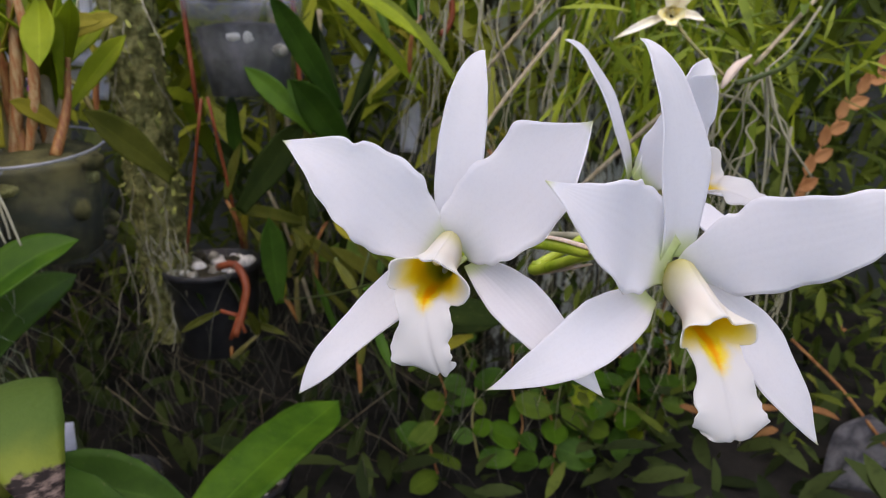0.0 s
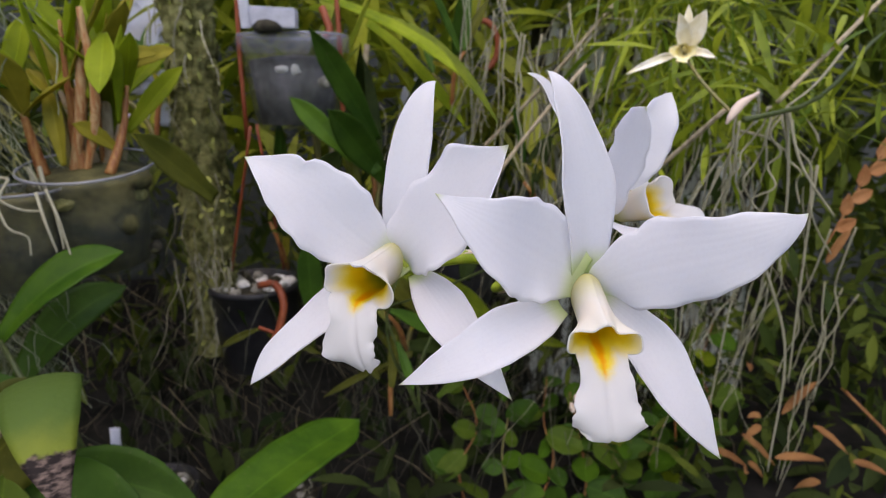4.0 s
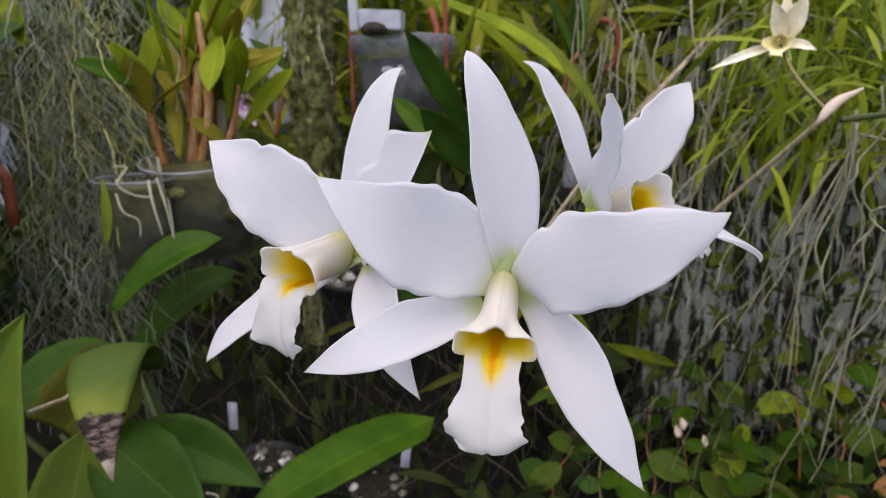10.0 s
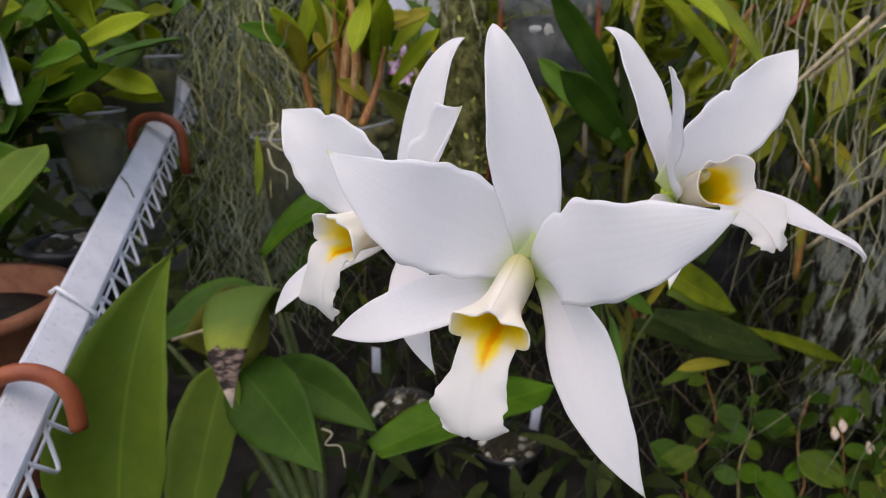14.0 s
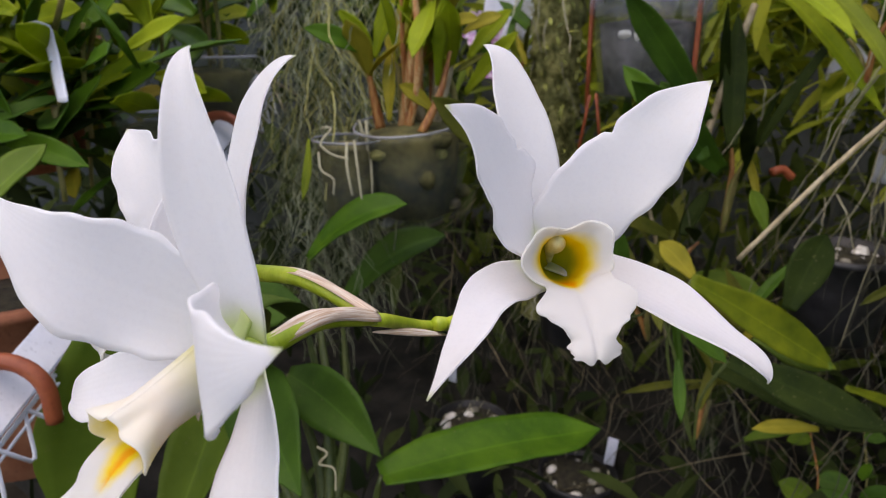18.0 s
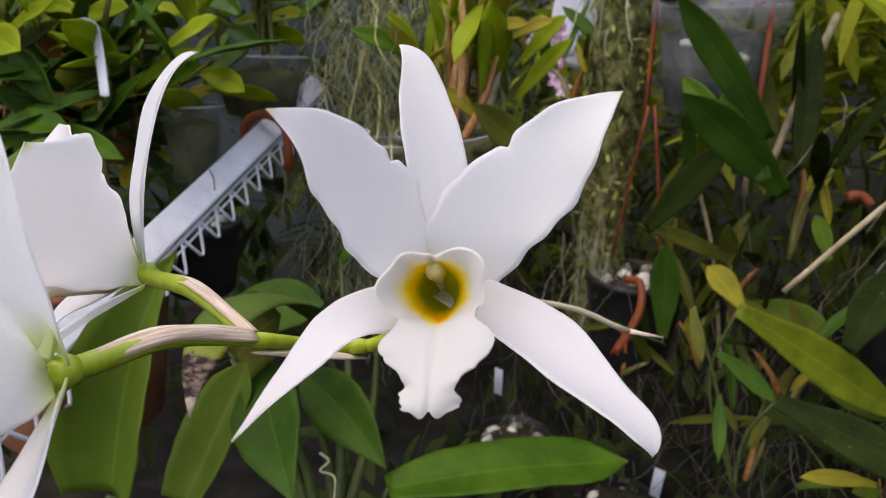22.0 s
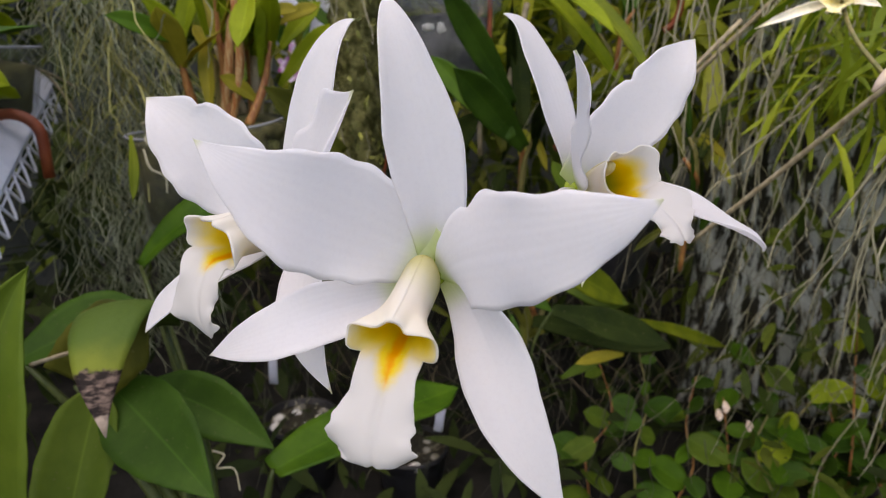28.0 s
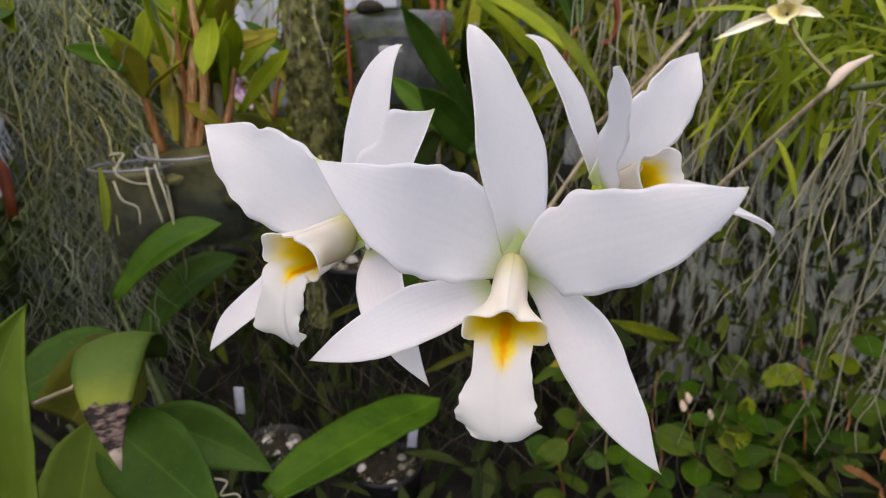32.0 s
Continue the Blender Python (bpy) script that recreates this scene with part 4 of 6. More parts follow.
part("clip", tube(curve([(-0.1848, 0.6774, 1.0301), (-0.1582, 0.6658, 1.0357), (-0.1425, 0.6472, 1.011), (-0.1496, 0.6378, 0.9731), (-0.1645, 0.6291, 0.9353)], 16), 0.006, 8), RUST, bp, "orange plastic clip")
for q in ((-0.1825, 0.6411, 0.9732), (-0.1707, 0.6286, 0.9311), (-0.1488, 0.6287, 0.9395)):
    part("clip_prong", tube([(-0.1568, 0.6363, 0.9647), q], 0.003, 6), RUST, bp)


def tag_stick(place, h, lean, label):
    bm = bmesh.new()
    x, y, z = place
    box(bm, None, (0.018, 0.0012, h), Matrix.Translation((x, y, z)) @ pose(0, 0, 0, lean, 6, 12))
    bmesh.ops.bevel(bm, geom=bm.edges[:], offset=0.0004, segments=1, affect="EDGES")
    return tagged(part("plant_tag", bm, TAG), label, "tag", "white plant tags")


for place, q, k in (((-0.4021, 0.7232, 0.6474), (-0.4842, 0.7722, 0.7086), 5), ((-0.1886, 0.754, 0.6005), (-0.139, 0.7807, 0.6484), 6)):
    p = pot("small_black_pot", place, 0.07, place[2] - 0.5, BLACK, "small black pot with white stones and a plant tag", 0.002, 0.92, group="small black pots")
    stones_on(p, (place[0], place[1] - 0.01, place[2] - 0.012), 0.055, 26, 0.009, k)
    strands("root_mat", [(place[0] + 0.05 * math.cos(a), place[1] + 0.05 * math.sin(a), place[2] + 0.004) for a in np.linspace(0, 6.2, 22)], 0.055, 1.0, 0.0014, ROOT, "curling pale roots over the pot rim", "", p, 70 + k, 10, 0.16, (0.012, 0.012))
    tag_stick(q, 0.07, 14, "white plastic plant tag standing in a black pot")

# ---- rail with its lattice and hooks ----
RAIL_END, RAIL_WAY = Vector((-0.571, 0.41, 1.309)), Vector((-0.519, 0.806, 0.286)).normalized()
LEVEL = RAIL_WAY.cross(Vector((0, 0, 1))).normalized()
RAIL_SIDE = (LEVEL * 0.72 - LEVEL.cross(RAIL_WAY) * 0.69).normalized()
RAIL_UP = RAIL_SIDE.cross(RAIL_WAY)
STRIP, RAIL_LONG = 0.028, 0.74


def along(k, side=0.0, dz=0.0, drop=0.0):
    """A place k metres down the rail from its end; drop goes straight down."""
    return RAIL_END - RAIL_WAY * k + RAIL_SIDE * side + RAIL_UP * dz - Vector((0, 0, drop))


rail = thing("wire_shelf_rail", "chipped white enamelled shelf rail with a zigzag wire edge", "rail", along(0))
bm = bmesh.new()
corners = [along(k, sd, dz) for k in (RAIL_LONG, 0) for sd, dz in ((0, 0), (STRIP, 0), (STRIP, -0.008), (0, -0.008))]
vs = [bm.verts.new(c) for c in corners]
for ids in ((0, 1, 2, 3), (7, 6, 5, 4), (0, 4, 5, 1), (1, 5, 6, 2), (2, 6, 7, 3), (3, 7, 4, 0)):
    bm.faces.new([vs[k] for k in ids])
bmesh.ops.recalc_face_normals(bm, faces=bm.faces[:])
bmesh.ops.bevel(bm, geom=bm.edges[:], offset=0.0016, segments=2, affect="EDGES")
top = part("rail_top", bm, RAIL, rail, "flat white top strip with chips and scratches")
for p in top.data.polygons:
    p.use_smooth = False
part("edge_wire", tube([along(0, STRIP, -0.008, 0.004), along(RAIL_LONG, STRIP, -0.008, 0.004)], 0.0018, 8), RAIL, rail)
N_ZIG = 22
for k in range(N_ZIG):
    a, b, c = (RAIL_LONG * q / N_ZIG for q in (k, k + 0.36, k + 0.94))
    part("zigzag_wire", tube([along(a, STRIP, -0.008, 0.003), along(b - 0.002, STRIP + 0.010, -0.008, 0.0195), along(b, STRIP + 0.011, -0.008, 0.0225), along(b + 0.0035, STRIP + 0.0105, -0.008, 0.0215), along(c, STRIP, -0.008, 0.003)], 0.0016, 6), RAIL, rail)
part("edge_wire", tube([along(0, STRIP + 0.002, -0.008, 0.010), along(RAIL_LONG, STRIP + 0.002, -0.008, 0.010)], 0.0012, 8), RAIL, rail)
part("wire_tie", tube([along(0.50, -0.004, -0.004), along(0.50, -0.003, 0.003), along(0.502, 0.014, 0.003), along(0.504, STRIP + 0.002, 0.002), along(0.506, STRIP + 0.006, -0.006)], 0.0019, 8), RAIL, rail, "bent white wire over the strip")
part("wire_tie", tube([along(0.31, 0.001, 0.0006), along(0.316, 0.010, 0.0008), along(0.33, 0.020, 0.0006)], 0.0007, 6), TWIG, rail, "thin dark wire lying on the strip")
for a, b in ((along(0.02, -0.012, 0.004), along(-0.012, 0.060, 0.006)), (along(0.0, 0.012, 0.004), along(0.035, 0.062, -0.004))):
    part("wire_tie", tube(curve([a, (a + b) / 2 + Vector((0, 0, 0.003)), b], 8), 0.0017, 8), STICK, rail, "pale stick lying over the rail end")
for k in (0.19, 0.605):
    mid = along(k, STRIP / 2)
    bow = [mid + LEVEL * 0.028 * math.sin(a) + Vector((0, 0, 0.026 * math.cos(a))) - Vector((0, 0, 0.004)) for a in np.linspace(-2.0, 1.6, 18)]
    bow += [mid + LEVEL * 0.028 - Vector((0, 0, 0.018)), mid + LEVEL * 0.028 - Vector((0, 0, 0.046 if k < 0.4 else 0.022))]
    tagged(part("pot_hook", tube(bow, 0.0058, 10), RUST), "orange-brown plastic pot hook over the white rail", "hook", "pot hooks on the rail")

# ---- post, moss, roots ----
rnd = random.Random(5)
P0 = (-0.278, 0.731, 1.31)
bm = bmesh.new()
N, M = 140, 40
rows = []
for i in range(N):
    z = P0[2] - 0.42 + 1.1 * i / (N - 1)
    row = []
    for k in range(M):
        a = 2 * math.pi * k / M
        q = Vector((math.cos(a) * 3, math.sin(a) * 3, z * 22))
        r = 0.036 * (1 + 0.22 * noise.noise(q) + 0.24 * noise.noise(q * 3.1) + 0.16 * noise.noise(q * 7.3))
        row.append(bm.verts.new((P0[0] + r * math.cos(a), P0[1] + 0.03 + r * math.sin(a), z)))
    rows.append(row)
for a, b in zip(rows, rows[1:]):
    for k in range(M):
        bm.faces.new((a[k], a[(k + 1) % M], b[(k + 1) % M], b[k]))
post = thing("tree_fern_post", "mossy brown tree-fern post with orchid roots down it", "post", (P0[0], P0[1] + 0.03, P0[2] - 0.42))
part("trunk", bm, BARK, post)
strands("root_mat", [(P0[0] + rnd.uniform(-0.038, 0.038), P0[1] - 0.018, P0[2] + rnd.uniform(-0.3, 0.35)) for _ in range(34)], 0.13, 0.25, 0.0013, ROOT, "pale roots clinging to the post", "", post, 3, 12, 0.075, (0.004, 0.002))
foliage("moss_tuft", [(P0[0] + 0.037 * math.cos(a), P0[1] + 0.03 + 0.037 * math.sin(a), P0[2] + rnd.uniform(-0.4, 0.5)) for a in (rnd.uniform(-3.3, 0.3) for _ in range(1100))], 0.013, MOSS_GREEN, "short green moss on the post", "", 55, 0.35, 0.2, 0.3, post)
strands("root_beard", [(P0[0] + rnd.uniform(-0.035, 0.045), P0[1] - 0.005, P0[2] - 0.22 - 0.10 * rnd.random()) for _ in range(34)], 0.20, 0.5, 0.0016, ROOT, "curling pale roots hanging below the post", "", post, 13, 14, 0.09, (0.008, 0.006))
MC = (-0.4941, 0.4556, 1.3342)
strands("hanging_moss", [(MC[0] + rnd.gauss(0, 0.05), MC[1] + rnd.gauss(0, 0.04), MC[2] + 0.14 - 0.50 * rnd.random() ** 1.1) for _ in range(900)], 0.11, 0.9, 0.0008, MOSS, "tangled grey-green air-plant moss hanging in a curtain", "moss", None, 4, 10, 0.16, (0.012, 0.012))
strands("twisted_moss", [(MC[0] + 0.035 + rnd.gauss(0, 0.035), MC[1] - 0.02 + rnd.gauss(0, 0.03), MC[2] + 0.17 - 0.26 * rnd.random()) for _ in range(90)], 0.16, 0.8, 0.0013, MOSS_YELLOW, "olive twisted roots and moss hanging in a curtain", "moss", None, 44, 14, 0.15, (0.010, 0.010))

# ---- cane orchids in the clear pot ----
rnd = random.Random(8)
cx, cy, cz = CLEAR_POT
canes = thing("cane_orchid", "tall cane orchid with reddish dry canes and yellow-green leaves", "plant", (cx, cy, cz - 0.05))
for k in range(12):
    a, q = rnd.uniform(0, 6.3), rnd.uniform(0.008, 0.056)
    foot = (cx + q * math.cos(a), cy + q * math.sin(a), cz - 0.012)
    h = rnd.uniform(0.06, 0.17)
    top = (foot[0] + rnd.gauss(0.0, 0.018), foot[1] + rnd.gauss(0, 0.016), foot[2] + h)
    mid = tuple(0.5 * (u + v) + rnd.gauss(0, 0.004) for u, v in zip(foot, top))
    rr = rnd.uniform(0.0045, 0.0075)
    part("cane", tube(curve([foot, mid, top], 16), [rr * (1.0 - 0.62 * (i / 15) ** 1.4 + 0.08 * (i % 3 == 0)) for i in range(16)], 10), rnd.choice((CANE_RED, CANE_RED, STICK, CANE)), canes)
    for i in range(rnd.randint(2, 4)):
        s = rnd.uniform(0.55, 1.0)
        b = tuple(foot[c] + s * (top[c] - foot[c]) for c in range(3))
        az, up = rnd.uniform(0, 6.3), rnd.uniform(0.55, 1.4)
        ln = rnd.uniform(0.07, 0.13)
        t = (b[0] + ln * math.cos(az) * math.cos(up), b[1] + ln * math.sin(az) * math.cos(up), b[2] + ln * math.sin(up))
        leaf("leaf", b, t, rnd.uniform(22, 35), rnd.choice((LEAF_LIGHT, LEAF_LIGHT, LEAF_LIGHT, LEAF_YELLOW)), "", (math.cos(az) * -0.5, math.sin(az) * -0.5 - 0.4, 1), (0, 0, 8), (0, 0, 2), parent=canes, seed=k * 9 + i)
for line, r in ((((-0.3246, 0.43, 1.240), (-0.3059, 0.43, 1.3158), (-0.2935, 0.43, 1.4146)), 0.0060), (((-0.3118, 0.43, 1.236), (-0.2850, 0.42, 1.3221), (-0.2839, 0.41, 1.4200)), 0.0050)):
    part("cane", tube(curve(line, 22), [r * (0.55 + 0.45 * math.sin(math.pi * (i + 3) / 24) + 0.12 * (i % 5 == 0)) for i in range(22)], 12), CANE_SHEATH, canes, "swollen cane in pale papery sheaths")
for a, b, w, m in (((-0.2709, 0.43, 1.395), (-0.2629, 0.38, 1.3325), 30, LEAF_LIGHT), ((-0.2638, 0.44, 1.3659), (-0.2262, 0.46, 1.3751), 17, LEAF_YELLOW), ((-0.3009, 0.54, 1.2825), (-0.231, 0.56, 1.3637), 28, LEAF_LIGHT), ((-0.3018, 0.55, 1.3306), (-0.2481, 0.57, 1.3912), 30, LEAF_LIGHT), ((-0.40, 0.47, 1.33), (-0.38, 0.49, 1.42), 30, LEAF_LIGHT), ((-0.3482, 0.4041, 1.3371), (-0.3962, 0.3411, 1.3658), 24, LEAF_MID), ((-0.2716, 0.4334, 1.2682), (-0.3071, 0.4074, 1.3016), 18, LEAF_YELLOW), ((-0.3207, 0.406, 1.2572), (-0.3363, 0.4271, 1.3402), 20, LEAF_YELLOW), ((-0.2928, 0.428, 1.3275), (-0.2933, 0.4517, 1.389), 24, LEAF_LIGHT), ((-0.261, 0.4771, 1.36), (-0.2206, 0.5018, 1.3806), 20, LEAF_YELLOW), ((-0.3803, 0.3866, 1.3857), (-0.3525, 0.4139, 1.3369), 22, LEAF_LIGHT)):
    leaf("leaf", a, b, w, m, "", (0, -1, 0.5), (0, 0, 6), parent=canes, seed=int(w))
strands("root_mat", [(cx - 0.06 + 0.05 * rnd.random(), cy - 0.072, cz + 0.004) for _ in range(3)], 0.10, 0.5, 0.0022, ROOT, "pale roots creeping over the pot rim", "", canes, 6, 9, 0.05, (0.006, 0.002))
leaf("olive_leaf", (-0.1797, 0.4612, 1.2085), (-0.2311, 0.3715, 1.2934), 36, LEAF_OLIVE, "olive strap leaf beside the clear pot", (0, -0.8, 0.6), (0, 0, 4), seed=31, root=0.5)
for k in range(10):
    q = (-0.466 + rnd.gauss(0, 0.016), 0.855 + rnd.gauss(0, 0.012), 1.366 + rnd.gauss(0, 0.035))
    fl = thing("small_flower", "small white flower spotted with purple on a spray", "flower", q, "purple-spotted flowers")
    for i in range(5):
        a = 1.2566 * i + k
        part("petal", blade(q, (q[0] + 0.020 * math.cos(a), q[1] - 0.005, q[2] + 0.020 * math.sin(a)), (0.1, -1, 0.1), root=1.5, port=(4, 5.5, 5.5, 3.5), rows=6, cols=5, thick=0), PURPLE, fl)

# ---- hanging pot's plants and the strap leaves round it ----
hplant = thing("strap_leaf_orchid", "orchid with dark strap leaves rising in front of the hanging pot", "plant", (0.0008, 0.5945, 1.2559))
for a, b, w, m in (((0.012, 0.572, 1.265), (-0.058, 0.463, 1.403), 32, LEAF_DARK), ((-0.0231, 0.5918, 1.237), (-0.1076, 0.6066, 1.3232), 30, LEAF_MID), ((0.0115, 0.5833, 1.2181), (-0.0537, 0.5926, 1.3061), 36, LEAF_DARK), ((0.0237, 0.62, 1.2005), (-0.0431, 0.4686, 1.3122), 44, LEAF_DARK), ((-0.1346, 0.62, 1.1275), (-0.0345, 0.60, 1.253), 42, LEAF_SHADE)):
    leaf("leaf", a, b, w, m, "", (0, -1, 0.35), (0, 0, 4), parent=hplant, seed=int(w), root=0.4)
arch = thing("arching_leaf_plant", "plant with long arching yellow-green strap leaves", "plant", (-0.0677, 0.8269, 1.5153))
for pts, w, m in ((((-0.1049, 0.8224, 1.4844), (0.0555, 0.7378, 1.4228), (0.1353, 0.6682, 1.3484)), 26, LEAF_LIGHT), (((0.0033, 0.7902, 1.4435), (0.1087, 0.7491, 1.4071), (0.1968, 0.6841, 1.2753)), 22, LEAF_GOLD), (((-0.0061, 0.8373, 1.4366), (0.0714, 0.8446, 1.3762), (0.1684, 0.8421, 1.2542)), 30, LEAF_LIGHT), (((0.1054, 0.8419, 1.372), (0.1355, 0.8467, 1.3611), (0.1599, 0.8509, 1.3258)), 16, LEAF_YELLOW)):
    mid = [1000 * (c - 0.5 * (a + b)) for a, c, b in zip(*pts)]
    leaf("leaf", pts[0], pts[2], w, m, "", (0, -0.6, 1), mid, mid, parent=arch, seed=int(w), root=0.8, shape=(0.9, 1, 1, 0.75))

# ---- right of the hanging pot, seen from the end of the walk ----
side = thing("broad_leaf_orchid", "orchid with broad yellow-green leaves on jointed stems", "plant", (0.0423, 0.5142, 0.9919))
# LEAF_SHADE blades here and below are coloured as standing in shade.
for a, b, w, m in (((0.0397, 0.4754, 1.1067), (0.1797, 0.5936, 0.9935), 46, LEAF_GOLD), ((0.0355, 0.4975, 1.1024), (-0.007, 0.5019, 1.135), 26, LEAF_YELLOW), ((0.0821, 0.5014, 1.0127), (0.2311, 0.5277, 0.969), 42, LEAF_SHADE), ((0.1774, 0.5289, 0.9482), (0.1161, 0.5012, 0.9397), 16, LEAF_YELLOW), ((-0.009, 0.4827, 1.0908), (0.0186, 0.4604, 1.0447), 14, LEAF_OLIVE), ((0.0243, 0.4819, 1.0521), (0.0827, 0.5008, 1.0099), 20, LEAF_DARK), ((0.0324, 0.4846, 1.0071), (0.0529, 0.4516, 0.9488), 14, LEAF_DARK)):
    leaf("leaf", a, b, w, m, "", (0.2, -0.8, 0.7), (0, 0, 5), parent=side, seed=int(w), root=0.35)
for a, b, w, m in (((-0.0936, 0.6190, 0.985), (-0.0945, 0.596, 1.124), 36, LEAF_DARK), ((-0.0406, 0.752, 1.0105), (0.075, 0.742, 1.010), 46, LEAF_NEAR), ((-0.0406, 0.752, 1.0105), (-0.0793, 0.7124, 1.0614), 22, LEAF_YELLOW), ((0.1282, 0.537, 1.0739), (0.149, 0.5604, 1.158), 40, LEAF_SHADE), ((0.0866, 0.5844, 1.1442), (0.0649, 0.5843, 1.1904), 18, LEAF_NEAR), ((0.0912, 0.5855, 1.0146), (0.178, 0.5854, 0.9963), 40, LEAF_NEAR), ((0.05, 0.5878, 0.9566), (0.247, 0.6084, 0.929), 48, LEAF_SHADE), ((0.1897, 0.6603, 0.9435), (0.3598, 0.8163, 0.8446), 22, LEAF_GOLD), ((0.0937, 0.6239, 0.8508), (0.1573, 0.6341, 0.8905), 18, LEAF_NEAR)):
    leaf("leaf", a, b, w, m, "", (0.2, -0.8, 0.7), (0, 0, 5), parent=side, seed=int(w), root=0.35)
for pts in (((0.0368, 0.4852, 1.1031), (0.0192, 0.4849, 1.036), (0.0607, 0.4919, 0.8958)), ((-0.0074, 0.4853, 1.0938), (0.024, 0.4844, 1.0244), (0.0607, 0.4919, 0.8958)), ((0.0821, 0.5014, 1.0127), (0.0621, 0.4938, 0.967), (0.0607, 0.4919, 0.8958))):
    part("stem", tube(curve(pts, 12), 0.0018, 8), STEM_DARK, side)
for pts in (((0.0989, 0.3896, 1.1652), (0.1718, 0.3962, 1.2709), (0.246, 0.3976, 1.3597)), ((0.2254, 0.3877, 1.1486), (0.2824, 0.3143, 1.2394), (0.3269, 0.2365, 1.3195))):
    tagged(part("twig", tube(curve(pts, 16), 0.0022, 8), STICK), "straight dry tan twig crossing between the plants", "twig", "dry twigs")
tagged(part("twig", tube(curve([(0.1736, 0.8249, 1.2101), (0.2846, 0.7936, 1.3286), (0.404, 0.7676, 1.4703)], 14), 0.0036, 8), STICK), "straight dry tan twig crossing between the plants", "twig", "dry twigs")
tagged(part("twig", tube(curve([(0.3979, 0.281, 1.3215), (0.4393, 0.2873, 1.3605), (0.5055, 0.2974, 1.423)], 14), 0.0022, 8), STICK), "straight dry tan twig crossing between the plants", "twig", "dry twigs")
PEBBLE_POT = (0.1531, 0.8306, 1.0724)
p2 = pot("black_pot", PEBBLE_POT, 0.07, 0.13, BLACK, "black plastic pot topped with pale pebbles", 0.003, 0.9)
stones_on(p2, (PEBBLE_POT[0], PEBBLE_POT[1], PEBBLE_POT[2] - 0.012), 0.058, 26, 0.009, 7)
part("rim_clip", tube(curve([(0.0545, 0.763, 1.181), (0.0648, 0.7732, 1.1849), (0.0785, 0.7802, 1.1734)], 8), 0.006, 8), RUST, p2, "orange plastic clip")
rg = (0.2069, 0.9669, 1.4062)
tagged(part("hanger_hook", tube([(rg[0] + 0.03 * math.cos(a), rg[1], rg[2] + 0.045 * math.sin(a)) for a in np.linspace(-1.4, 1.9, 18)], 0.006, 8), RUST), "orange-brown plastic hanger hook among the roots", "hook")

# ---- small pale orchid with its roots ----
D = (0.2779, 0.2254, 1.3651)
dfl = thing("small_orchid", "small cream orchid flower with a yellow throat on a thin stem", "flower", D)
for kind, q, w in (("petal", (0.2640, 0.2082, 1.3951), 6.5), ("petal", (0.287, 0.2088, 1.3976), 8), ("sepal", (0.2772, 0.2206, 1.4029), 4.5), ("sepal", (0.2259, 0.2164, 1.3474), 3.6), ("sepal", (0.2939, 0.1987, 1.3597), 3.8)):
    part(kind, blade(D, q, (-0.2, -1, 0.2), (0, -2, 3), (0, -2, 2), root=1.5, port=(w * 0.7, w, w * 0.9, w * 0.5), rows=22, cols=9, cup=0.55, ripple=0.8, seed=int(w * 10), thick=0.0004), CREAM, dfl)
lip(((D[0], D[1], D[2] + 0.002), (D[0] - 0.006, D[1] - 0.014, D[2] + 0.001), (D[0] - 0.010, D[1] - 0.021, D[2] - 0.008)), (-0.9, 0.45, 0), (3.4, 6.4), (3.4, 6.0), 1.6, 2.6, 0.4, (3.0, 3.6, 4.2, 4.6, 4.4, 3.8, 2.6), (3.0, 3.6, 4.2, 4.6, 4.4, 3.8, 2.6), dfl, 41, 0.6, 1.6, skin=CREAM, inside=LEMON)
part("stalk", tube(curve([D, (0.2786, 0.1831, 1.3397), (0.2924, 0.1561, 1.3162)], 10), 0.0014, 8), CANE, dfl)
part("branch", tube(curve([(0.2985, 0.1555, 1.3142), (0.4038, 0.2498, 1.3197), (0.6668, 0.5174, 1.3956), (0.9971, 0.8414, 1.451)], 16), 0.0022, 8), STEM_DARK, dfl, "dark green branch of the small orchid")
part("ovary", tube(curve([(D[0], D[1] + 0.002, D[2]), (D[0] + 0.004, D[1] - 0.004, D[2] - 0.006), (D[0] + 0.003, D[1] - 0.014, D[2] - 0.012)], 8), [0.0022, 0.0026, 0.0026, 0.0024, 0.0022, 0.0020, 0.0018, 0.0015], 8), GREEN_STEM, dfl, "green ovary behind the petals")
part("bud", tube(curve([(0.2796, 0.1447, 1.3122), (0.2876, 0.1475, 1.3226), (0.3109, 0.1607, 1.3339)], 8), [0.001, 0.0028, 0.0036, 0.0034, 0.003, 0.0022, 0.0016, 0.001], 8), BRACT, dfl, "pink-tan dry bud")

